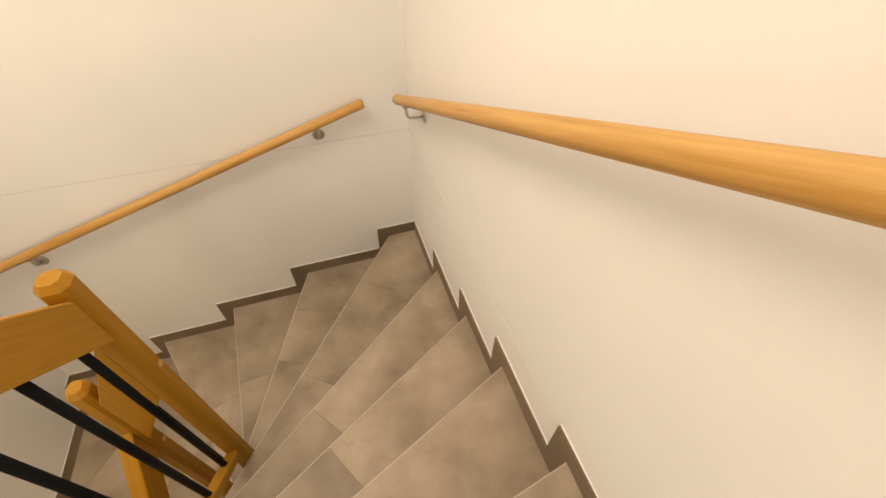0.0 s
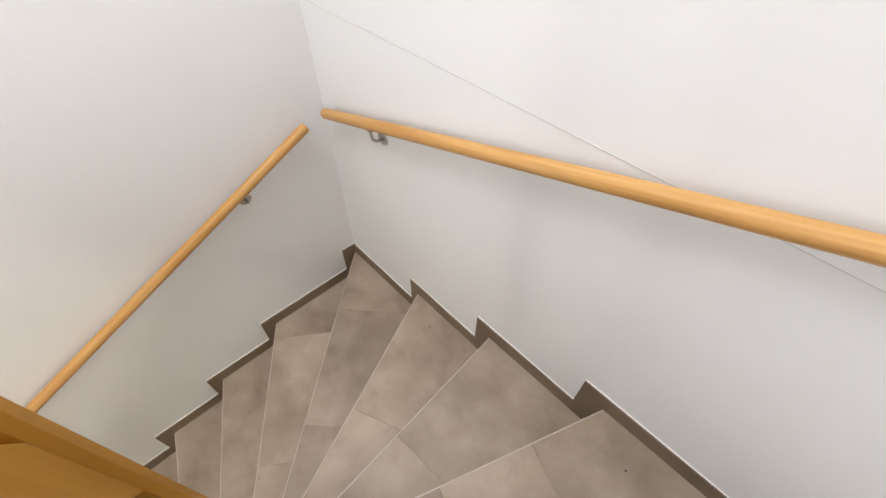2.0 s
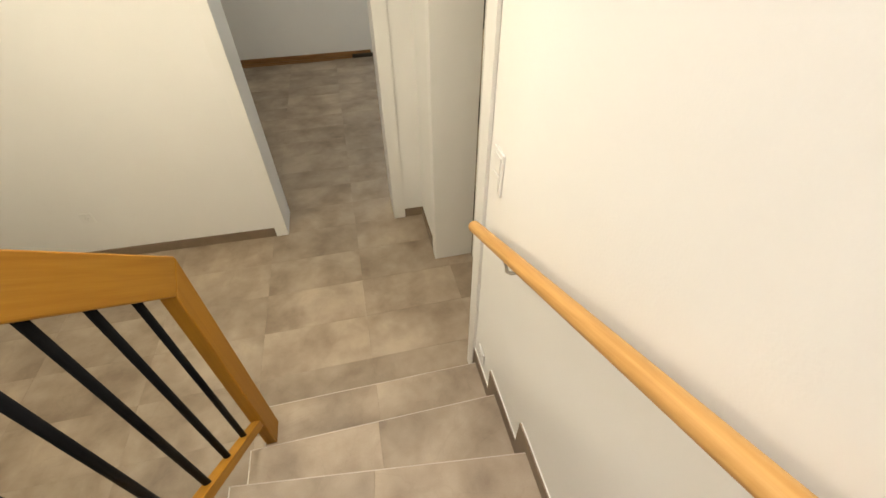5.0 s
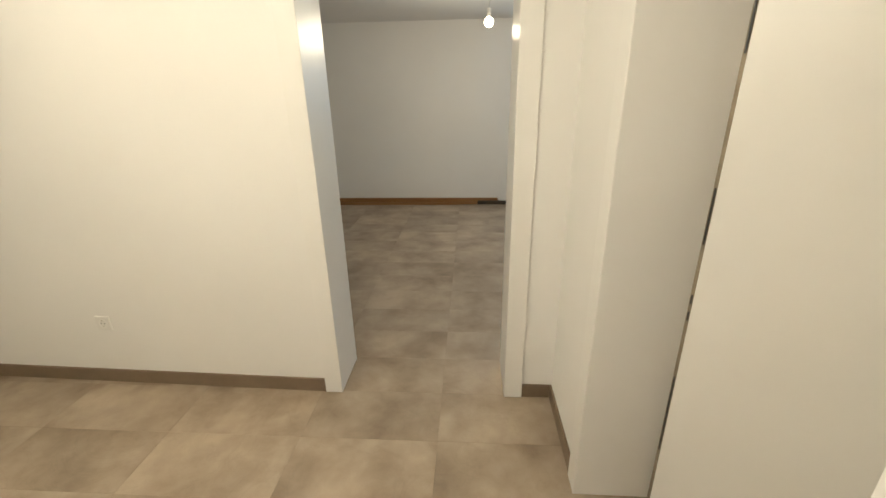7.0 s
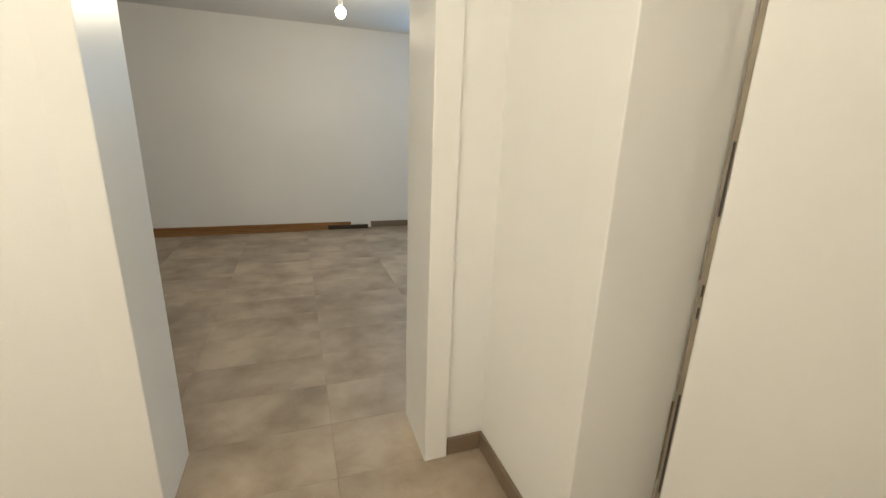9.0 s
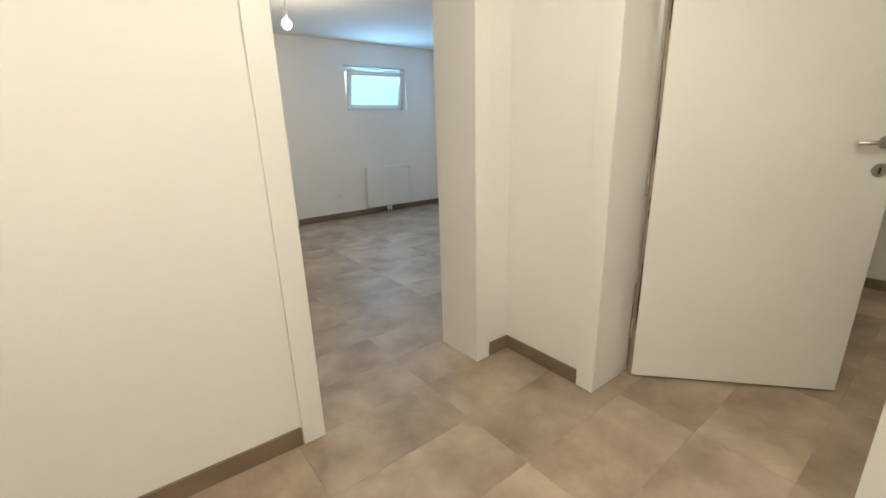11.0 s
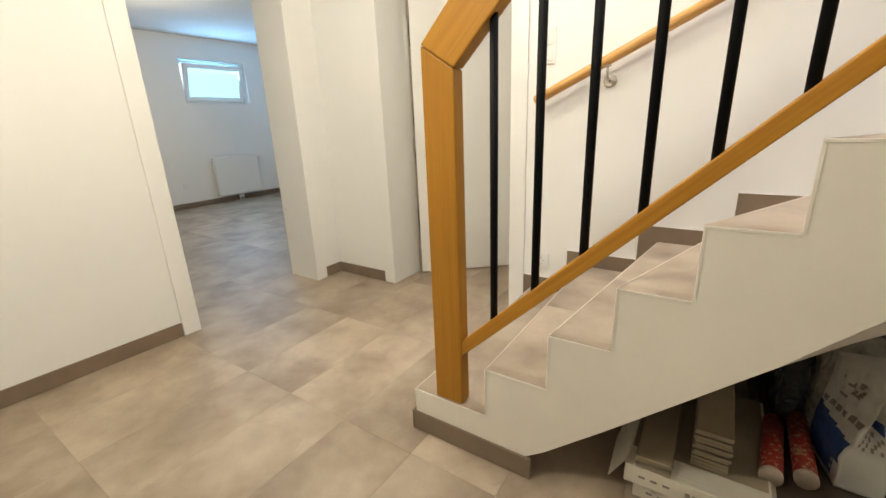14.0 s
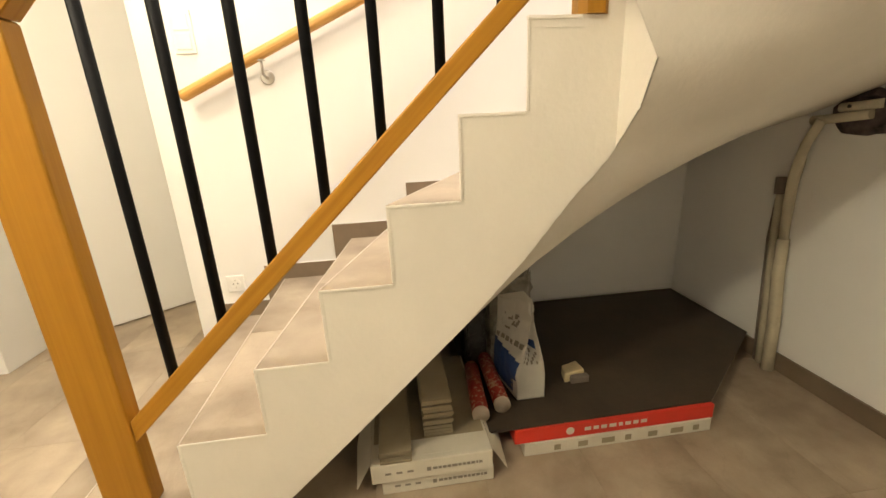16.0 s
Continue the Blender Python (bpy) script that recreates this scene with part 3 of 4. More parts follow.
def balustrade_upper():
    th = empty("balustrade", "oak stair balustrade with chamfered newel and black steel bars", "balustrade", "stair balustrades")
    sl = 0.955
    part("newel_post", post_mesh(-1.354, -1.283, -1.350, -1.280, RISE * 10 + 0.001, 3.215, 0.018), OAKZ, th)
    y0, y1 = -1.2795, -0.40
    bm = extrude_profile([(y0, 2.993), (y0, 3.165), (y1, 3.165 + sl * (y1 - y0)), (y1, 2.993 + sl * (y1 - y0))], "x", -1.347, -1.290)
    part("handrail", bevel_all(bm, 0.005), OAKU, th)
    zb = 2.125
    bm = extrude_profile([(y0, zb - 0.058), (y0, zb), (y1, zb + sl * (y1 - y0)), (y1, zb - 0.058 + sl * (y1 - y0))], "x", -1.340, -1.298)
    part("bottom_rail", bevel_all(bm, 0.004), OAKU, th)
    for i in range(6):
        y = -1.211 + 0.1365 * i
        part("baluster", rod([(-1.319, y, zb - 0.005 + sl * (y - y0)), (-1.319, y, 3.00 + sl * (y - y0))], 0.0115, 12), BLACK, th)
    for z in (2.80, 1.90):
        part("screw_cap", rod([(-1.3545, -1.315, z), (-1.360, -1.315, z)], [0.012, 0.009], 10), BEECHY, th)
    return th


balustrade_lower()
balustrade_upper()

# ---- wall handrails ----


def wall_rail(a, b, wall_dir, at, mat, gap):
    """A round wooden rail on steel brackets. at: fractions of the brackets along it; gap: distance to the wall at both ends."""
    th = empty("wall_handrail", "round beech handrail on steel wall brackets", "handrail", "wall handrails")
    a, b = Vector(a), Vector(b)
    d = (b - a).normalized()
    R = 0.0233
    part("rail", rod([a, a + d * 0.004, a + d * 0.01, b - d * 0.01, b - d * 0.004, b], [R * 0.78, R * 0.93, R, R, R * 0.93, R * 0.78], 20), mat, th)
    w = Vector(wall_dir)
    for f in at:
        p = a + (b - a) * f
        under = p + Vector((0, 0, -R - 0.004))
        wl = p + w * (gap[0] + (gap[1] - gap[0]) * f) + Vector((0, 0, -0.085))
        br = part("bracket", rod([under, under + Vector((0, 0, -0.02)), under + Vector((0, 0, -0.042)) + w * 0.004, under + Vector((0, 0, -0.054)) + w * 0.016,
                                  wl - w * 0.03, wl - w * 0.004], 0.006, 10), STEEL, th)
        part("rosette", rod([wl - w * 0.0055, wl - w * 0.004, wl - w * 0.0005], [0.024, 0.030, 0.030], 20), STEEL, br)
        part("saddle", box(under.x - 0.014, under.x + 0.014, under.y - 0.014, under.y + 0.014, under.z - 0.001, under.z + 0.005, 0.002, 1), STEEL, br)
    return th


wall_rail((-0.072, -0.070, 1.214), (-0.054, -2.318, 2.254), (1, 0, 0), (0.15, 0.842), BEECHY, (0.072, 0.054))
wall_rail((-0.104, -2.397, 2.310), (-2.178, -2.397, 2.945), (0, -1, 0), (0.17, 0.885), BEECHX, (0.053, 0.053))
wall_rail((-2.328, -2.328, 2.974), (-2.328, -0.12, 3.979), (-1, 0, 0), (0.085, 0.9), BEECHU, (0.082, 0.082))

# ---- doorways ----


def frame_lining(name, axis, a, b, f0, f1, head, label):
    """A white steel door frame: linings and flat casings. axis 'x': the opening runs along x from a to b, through the wall from f0 to f1."""
    th = empty(name, label, "door frame")
    th["kind"] = "structure"
    cw, pr, tk = 0.092, 0.014, 0.04

    def bx(u0, u1, v0, v1, z0, z1, bev=0.0012):
        return box(u0, u1, v0, v1, z0, z1, bev, 2) if axis == "x" else box(v0, v1, u0, u1, z0, z1, bev, 2)
    for s, e in ((a, -1), (b, 1)):
        part("lining", bx(*sorted((s, s + e * tk)), f0 - pr, f1 + pr, 0.002, head), LACQUER, th)
        part("casing", bx(*sorted((s + e * 0.002, s + e * cw)), f0 - pr - 0.0012, f0 - 0.0005, 0.002, head + cw), LACQUER, th)
        part("casing", bx(*sorted((s + e * 0.002, s + e * cw)), f1 + 0.0005, f1 + pr + 0.0012, 0.002, head + cw), LACQUER, th)
    part("head", bx(a - tk, b + tk, f0 - pr, f1 + pr, head + 0.0005, head + 0.04), LACQUER, th)
    part("head_casing", bx(a - tk, b + tk, f0 - pr + 0.001, f0 - 0.0005, head + 0.041, head + cw), LACQUER, th)
    return th


frame_lining("door_1", "x", -1.134, -0.25, YD1, YD1 + WT - 0.01, 2.12, "open doorway with a flat white lacquered frame")
frame_lining("door_2", "y", 0.09, 0.998, XC, XC + WT - 0.01, 2.12, "white lacquered door frame beside the stairs")


def door_leaf():
    th = empty("door", "white flush door standing half open into the side room", "door")
    m = pose(0.285, 0.985, 0.0, 0, 0, math.degrees(math.atan2(-0.69, 0.604)))
    w, tk = 0.915, 0.042
    leaf = part("leaf", box(0.012, w, -tk, 0, 0.012, 2.11, 0.002, 1), LACQUER, th)
    part("seal", box(0.0, 0.0115, -tk + 0.006, -0.012, 0.012, 2.10), SEAL, th)
    # Black strips stand in for the dark that shows through the hinge gap.
    for z0, z1 in ((0.30, 0.62), (0.84, 0.87), (0.90, 0.93), (1.10, 1.27), (1.62, 1.80)):
        part("gap_dark_strip", box(0.004, 0.0085, -tk + 0.001, -tk + 0.0045, z0, z1), DARKPLASTIC, th, "black strip standing in for the dark door gap")
    for z in (0.25, 0.98, 1.85):
        part("hinge", rod([(0.004, 0.006, z - 0.05), (0.004, 0.006, z + 0.05)], 0.008, 10), STEEL, th)
    for s, y in ((-1, -tk), (1, 0.0)):
        h = part("handle", rod([(w - 0.06, y, 1.155), (w - 0.06, y + s * 0.045, 1.155), (w - 0.068, y + s * 0.052, 1.155), (w - 0.19, y + s * 0.052, 1.155)], 0.0095, 12), STEEL, th)
        part("rose", rod([(w - 0.06, y + s * 0.0005, 1.155), (w - 0.06, y + s * 0.008, 1.155)], 0.027, 20), STEEL, h)
        k = part("key_rose", rod([(w - 0.06, y + s * 0.0005, 1.045), (w - 0.06, y + s * 0.007, 1.045)], 0.027, 20), STEEL, th)
        part("keyhole", box(w - 0.064, w - 0.056, *sorted((y + s * 0.0072, y + s * 0.008)), 1.03, 1.055), DARKPLASTIC, k)
    th.matrix_world = m
    return th


door_leaf()

# ---- flat skirting of the rooms ----


def skirting(x0, x1, y0, y1):
    structure("baseboard", box(x0, x1, y0, y1, 0.002, 0.08, 0.0015, 1), SKIRT, "brown-grey tile skirting along the foot of the wall", "skirting")


bm = prism([(-3.3, YD1 + SKEW * 2.1 - 0.011), (-1.229, YD1 + SKEW * 0.029 - 0.011), (-1.229, YD1 + SKEW * 0.029 - 0.0005), (-3.3, YD1 + SKEW * 2.1 - 0.0005)], 0.002, 0.082)
structure("baseboard", bm, SKIRT, "brown-grey tile skirting along the foot of the wall", "skirting")
skirting(-0.155, -0.0115, YD1 - 0.011, YD1 - 0.0005)
skirting(-0.011, -0.0005, 1.093, YD1 - 0.0005)
skirting(-3.3, -0.0115, YB + 0.0005, YB + 0.011)
skirting(-0.011, -0.0005, YB + 0.0005, -1.2)
skirting(0.25, 2.7, YFAR - 0.011, YFAR - 0.0005)
skirting(2.689, 2.6995, YD1 + WT, YFAR - 0.012)
skirting(2.689, 2.6995, -1.0, YD1 - 0.001)
skirting(-3.2995, -3.289, YB + 0.012, YD1 - 0.012)

# ---- switches and sockets ----


def socket(at, n, label="white flush power socket on the wall"):
    """n: the outward direction of the wall, along x or y."""
    th = empty("power_socket", label, "socket", "wall sockets")
    s = 0.041
    part("plate", box(-s, s, -0.009, -0.0005, -s, s, 0.003, 2), PLASTIC, th)
    part("well", rod([(0, -0.0095, 0), (0, -0.0098, 0)], 0.021, 20), PLASTIC, th)
    part("ring", rod([(0.0225 * math.cos(i * math.pi / 10), -0.0098, 0.0225 * math.sin(i * math.pi / 10)) for i in range(21)], 0.0016, 6, cap=False), PLASTIC, th)
    for x in (-0.0095, 0.0095):
        part("pin_hole", rod([(x, -0.0100, 0), (x, -0.0104, 0)], 0.003, 10), DARKPLASTIC, th)
    for z in (-0.018, 0.018):
        part("earth_clip", box(-0.003, 0.003, -0.0112, -0.0099, z - 0.003, z + 0.003), STEEL, th)
    th.matrix_world = pose(*at, 0, 0, n)
    return th


socket((-2.445, YD1 + SKEW * 1.245, 0.388), -math.degrees(math.atan(SKEW)))
socket((0.88, YFAR, 0.325), 0)
socket((XC, -0.108, 0.357), -90)


def switch_pair():
    th = empty("light_switch", "white double rocker light switch plate", "switch")
    part("plate", box(-0.043, 0.043, -0.009, -0.0005, -0.082, 0.082, 0.003, 2), PLASTIC, th)
    for z in (-0.036, 0.036):
        part("rocker", box(-0.030, 0.030, -0.0135, -0.0092, z - 0.030, z + 0.030, 0.002, 2), PLASTIC, th)
    th.matrix_world = pose(XC, -0.10, 1.468, 0, 0, -90)


switch_pair()

# ---- cellar room ----


def window():
    th = empty("window_1", "small white cellar window tilted open with frosted panes", "window")
    th["kind"] = "structure"
    x0, x1, z0, z1 = 1.137, 2.143, 1.522, 2.133
    y0, y1 = YFAR + 0.14, YFAR + 0.20
    fw = 0.055
    part("window_frame", box(x0, x0 + fw, y0, y1, z0, z1, 0.004), PLASTIC, th)
    part("window_frame", box(x1 - fw, x1, y0, y1, z0, z1, 0.004), PLASTIC, th)
    part("window_frame", box(x0 + fw + 0.001, x1 - fw - 0.001, y0, y1, z0, z0 + fw, 0.004), PLASTIC, th)
    part("window_frame", box(x0 + fw + 0.001, x1 - fw - 0.001, y0, y1, z1 - fw, z1, 0.004), PLASTIC, th)
    sash = new("sash")
    sash.parent = th
    sx, sz = (x1 - x0) - 2 * fw + 0.02, (z1 - z0) - 2 * fw + 0.02
    sw = 0.062
    m = pose((x0 + x1) / 2, y0 - 0.004, z0 + fw - 0.01, 13, 0, 0)
    for nm, b in (("stile", box(-sx / 2, -sx / 2 + sw, -0.05, 0, 0, sz, 0.004)), ("stile", box(sx / 2 - sw, sx / 2, -0.05, 0, 0, sz, 0.004)),
                  ("sash_rail", box(-sx / 2 + sw, sx / 2 - sw, -0.05, 0, 0, sw, 0.004)), ("sash_rail", box(-sx / 2 + sw, sx / 2 - sw, -0.05, 0, sz - sw, sz, 0.004)),):
        p = part(nm, b, PLASTIC, sash)
    part("pane", box(-sx / 2 + sw, sx / 2 - sw, -0.028, -0.022, sw, sz - sw), FROST, sash)
    sash.matrix_basis = m
    part("sill", box(x0 + 0.001, x1 - 0.001, YFAR - 0.006, y0 - 0.001, z0 + 0.0005, z0 + 0.012, 0.003), LACQUER, th)
    return th


window()


def radiator():
    th = empty("radiator", "flat white panel radiator under the cellar window", "radiator")
    x0, x1, z0, z1 = 1.32, 2.05, 0.11, 0.715
    part("front_panel", box(x0, x1, YFAR - 0.105, YFAR - 0.085, z0, z1, 0.006), LACQUER, th)
    part("back_panel", box(x0 + 0.01, x1 - 0.01, YFAR - 0.05, YFAR - 0.035, z0 + 0.01, z1 - 0.01, 0.004), LACQUER, th)
    part("top_grille", box(x0 + 0.004, x1 - 0.004, YFAR - 0.084, YFAR - 0.0345, z1 - 0.012, z1 + 0.003, 0.003), LACQUER, th)
    for x in (x0, x1 - 0.006):
        part("side_cover", box(x, x + 0.006, YFAR - 0.0845, YFAR - 0.03, z0 + 0.02, z1 - 0.013, 0.002), PLASTIC, th)
    for x in (1.66, 1.71):
        part("supply_pipe", rod([(x, YFAR - 0.07, z0 + 0.02), (x, YFAR - 0.07, 0.001)], 0.009, 12), PLASTIC, th)
    part("valve", box(1.645, 1.725, YFAR - 0.085, YFAR - 0.055, 0.045, 0.085, 0.006), PLASTIC, th)
    part("thermostat_head", rod([(x1 + 0.001, YFAR - 0.07, z1 - 0.05), (x1 + 0.05, YFAR - 0.07, z1 - 0.05)], [0.018, 0.021], 16), PLASTIC, th)
    for x in (x0 + 0.1, x1 - 0.1):
        part("wall_hook", box(x - 0.015, x + 0.015, YFAR - 0.036, YFAR - 0.0005, 0.3, 0.5), STEEL, th)


radiator()


def bare_bulb(bx, by, bz, top, label):
    th = empty("bare_bulb", label, "lamp", "bare bulbs")
    bm = bmesh.new()
    bmesh.ops.create_uvsphere(bm, u_segments=20, v_segments=12, radius=0.040, matrix=Matrix.Translation((bx, by, bz)))
    for f in bm.faces:
        f.smooth = True
    part("bulb", bm, BULBG, th, "glowing glass bulb")
    part("lamp_holder", rod([(bx, by, bz + 0.028), (bx, by, bz + 0.05), (bx, by, bz + 0.10), (bx, by, bz + 0.11)], [0.016, 0.018, 0.018, 0.010], 16), PLASTIC, th)
    part("flex", rod([(bx, by, bz + 0.11), (bx + 0.01, by, (bz + 0.11 + top) / 2), (bx, by, top)], 0.0035, 8), PLASTIC, th)


bare_bulb(-0.28, 3.84, 2.12, CEILZ - 0.021, "lit bare light bulb hanging from the cellar ceiling")
bare_bulb(1.7, 0.1, 2.15, CEILZ, "lit bare light bulb hanging from the side room ceiling")
# Bulb bodies added at the assumed hall lights, out of view.
for hx, hy, hz, watts in HALL_LAMPS:
    bare_bulb(hx, hy, hz, CEILZ, "assumed lit bare bulb on the hall ceiling, out of view")


def wood_strips():
    for i, (x0, x1, y, z, h) in enumerate(((-3.0, -0.02, 0.02, 0.0, 0.085), (-2.6, -0.33, 0.062, 0.0, 0.03), (-2.9, -0.6, 0.095, 0.0, 0.014))):
        bm = box(x0, x1, YFAR - y - 0.018, YFAR - y + 0.014, z + 0.001, z + h, 0.003)
        tagged(mesh_ob("wood_strip", bm, BOARDS), "loose brown wooden strip lying along the wall foot", "wood strip", "loose wood strips")
    tagged(mesh_ob("wood_strip", box(-0.32, 0.2, YFAR - 0.085, YFAR - 0.04, 0.001, 0.05, 0.003), MAT), "short dark strip lying along the wall foot", "wood strip", "loose wood strips")


wood_strips()

# ---- ceiling lamp of the stairwell ----


def ceiling_lamp(x, y, z, r):
    th = empty("ceiling_lamp", "round white ceiling lamp, switched on", "lamp")
    part("base", rod([(x, y, z - 0.001), (x, y, z - 0.02)], [r, r], 32), LACQUER, th)
    part("diffuser", rod([(x, y, z - 0.0205), (x, y, z - 0.05), (x, y, z - 0.066)], [r * 0.96, r * 0.9, r * 0.6], 32), LAMPG, th)


ceiling_lamp(*STAIR_LAMP, TOP, 0.17)

# ---- goods stored under the stairs ----


def carton(x0, x1, y0, y1, z0, z1, open_top, tilt=0):
    th = empty("tile_carton", "white printed tile carton lying under the stairs", "carton", "tile cartons")
    part("body", box(x0, x1, y0, y1, z0, z1, 0.003), CARDBOARD, th)
    yw = y1 - y0
    # print on the front: a row of short bars for the maker's name and small marks
    zm = (z0 + z1) / 2
    y = y0 + yw * 0.50
    part("print_mark", box(x0 - 0.0012, x0 - 0.0004, y + 0.006, y + 0.018, zm - 0.008, zm + 0.006), INK, th)
    for w in (0.013, 0.010, 0.011, 0.011, 0.016, 0.010, 0.009, 0.011, 0.012, 0.006, 0.010):
        part("print_name", box(x0 - 0.0012, x0 - 0.0004, y - w, y, zm - 0.005, zm + 0.004), INK, th)
        y -= w + 0.003
    for i in range(3):
        a = y0 + yw * (0.66 + 0.09 * i)
        part("print_mark", box(x0 - 0.0012, x0 - 0.0004, a, a + yw * 0.05, zm - 0.004, zm + 0.003), INK, th)
    if open_top:
        # torn flaps at both ends
        for y, s in ((y0, -1), (y1, 1)):
            bm = bmesh.new()
            pts = [(x0 + 0.01, y, z1), (x0 + 0.30, y, z1), (x0 + 0.27, y + s * 0.035, z1 - 0.03), (x0 + 0.16, y + s * 0.05, z1 - 0.055), (x0 - 0.01, y + s * 0.04, z1 - 0.06)]
            up = [bm.verts.new(p) for p in pts]
            dn = [bm.verts.new((p[0], p[1] + s * 0.003, p[2] - 0.004)) for p in pts]
            bm.faces.new(up)
            bm.faces.new(dn[::-1])
            for i in range(5):
                bm.faces.new((up[i], up[(i + 1) % 5], dn[(i + 1) % 5], dn[i]))
            part("flap", bm, CARDBOARD, th)
        part("tile_inside", box(x0 + 0.085, x1 - 0.005, y0 + 0.008, y1 - 0.008, z1 + 0.0003, z1 + 0.0010), CERAMIC, th, "grey-brown tile in the open carton")
        part("label_sheet", box(x0 + 0.02, x0 + 0.075, y0 + yw * 0.32, y0 + yw * 0.62, z1 + 0.0005, z1 + 0.0015), CARDBOARD, th)
    return th


carton(-1.022, -0.50, -1.138, -0.797, 0.002, 0.058, False)
carton(-1.036, -0.50, -1.132, -0.770, 0.059, 0.125, True)


def plank_stack(x0, x1, y0, y1, z0, n, h):
    rnd = random.Random(int(abs(y0) * 1000))
    for i in range(n):
        dx, dy = rnd.uniform(-0.008, 0.006), rnd.uniform(-0.004, 0.004)
        bm = box(x0 + dx, x1 + dx, y0 + dy, y1 + dy, z0 + i * h + 0.0005, z0 + (i + 1) * h - 0.0008, 0.001, 1)
        tagged(mesh_ob("plank_tile", bm, CERAMIC), "narrow grey-brown plank tile stacked on the carton", "tile", "stacked plank tiles")


plank_stack(-1.03, -0.56, -0.890, -0.797, 0.126, 4, 0.0105)
plank_stack(-0.945, -0.50, -1.029, -0.937, 0.126, 11, 0.0120)

# red and white long carton with the dark board on it
th = empty("long_carton", "long red and white printed carton on the floor", "carton")
part("lower_carton", box(-0.955, -0.35, -1.925, -1.258, 0.002, 0.049, 0.002), CARDBOARD, th, "white lower carton")
part("upper_carton", box(-0.950, -0.35, -1.932, -1.227, 0.050, 0.103, 0.002), CARTONRED, th, "glossy red upper carton")
NAME_BARS = (0.022, 0.018, 0.02, 0.024, 0.014, 0.02, 0.018, 0.022)
y = -1.465
for w in NAME_BARS:
    part("print_name", box(-0.9512, -0.9504, y - w, y, 0.070, 0.083), CARDBOARD, th)
    y -= w + 0.009
part("round_mark", rod([(-0.9504, -1.415, 0.0765), (-0.9514, -1.415, 0.0765)], 0.014, 16), CARDBOARD, th)
for i in range(7):
    part("print_mark", box(-0.9562, -0.9554, -1.36 - 0.083 * i - 0.022 - 0.012 * (i % 3), -1.36 - 0.083 * i, 0.013, 0.034), CERAMIC, th)
# Board outline carried on to the walls, darkening floor that only lies in shade.
bm = prism([(-0.945, -1.125), (-0.937, -1.93), (-0.55, -2.42), (-0.03, -2.42), (-0.03, -1.125)], 0.1035, 0.111)
tagged(mesh_ob("dark_board", bm, MAT), "thin dark board on cartons under the stairs, widened over shaded floor", "board")
tagged(mesh_ob("support_batten", box(-0.8, -0.3, -1.215, -1.155, 0.002, 0.1030, 0.002), MAT), "dark batten under the thin board", "batten")


def cartridge(a, b):
    th = empty("sealant_cartridge", "red printed sealant cartridge lying on the board", "cartridge", "sealant cartridges")
    a, b = Vector(a), Vector(b)
    d = (b - a).normalized()
    part("tube", rod([a + d * 0.014, b - d * 0.012], 0.028, 20), TUBERED, th)
    part("end_rim", rod([a + d * 0.03, a, a, a + d * 0.0138], [0.0235, 0.0235, 0.0285, 0.0285], 20, cap=False), TUBECAP, th, "pale hollow cartridge end")
    part("piston", rod([a + d * 0.026, a + d * 0.03], [0.0233, 0.0233], 20), TUBECAP, th)
    part("shoulder", rod([b - d * 0.0119, b, b + d * 0.012], [0.028, 0.024, 0.009], 20), TUBERED, th)


cartridge((-0.90, -1.128, 0.1398), (-0.61, -1.152, 0.1398))
cartridge((-0.865, -1.210, 0.1398), (-0.56, -1.217, 0.1398))


def sack(name, label, x0, x1, y0, y1, z0, z1, mat, seed, lean=0.0):
    """A crumpled standing sack, pinched at its top."""
    th = empty(name, label, "bag")
    rnd = random.Random(seed)
    bm = bmesh.new()
    N, M = 48, 24
    cx, cy = (x0 + x1) / 2, (y0 + y1) / 2
    hx, hy = (x1 - x0) / 2, (y1 - y0) / 2
    rings = []
    for j in range(M + 1):
        f = j / M
        pin = 1.0 if f < 0.55 else 1 - 0.75 * ((f - 0.55) / 0.45) ** 1.2
        ring = []
        for i in range(N):
            a = 2 * math.pi * i / N
            c, s = math.cos(a), math.sin(a)
            e = 0.45
            px = math.copysign(abs(c) ** e, c) * hx * pin
            py = math.copysign(abs(s) ** e, s) * hy * (1.0 + (0.12 if f > 0.8 else 0))
            n = noise.noise(Vector((c * 2.2 + seed, s * 2.2, f * 5))) * 0.022 + abs(noise.noise(Vector((c * 5 + seed, s * 5, f * 9)))) * 0.03 - 0.006
            k = 0.25 if j == 0 else 1
            ring.append(bm.verts.new((cx + px * (1 + n * 6 * k) + lean * f, cy + py * (1 + n * 6 * k), z0 + (z1 - z0) * f + (n * 1.8 if j == M else 0))))
        rings.append(ring)
    for a, b in zip(rings, rings[1:]):
        for i in range(N):
            bm.faces.new((a[i], a[(i + 1) % N], b[(i + 1) % N], b[i]))
    bm.faces.new(rings[0][::-1])
    part("film", bm, mat, th)
    return th


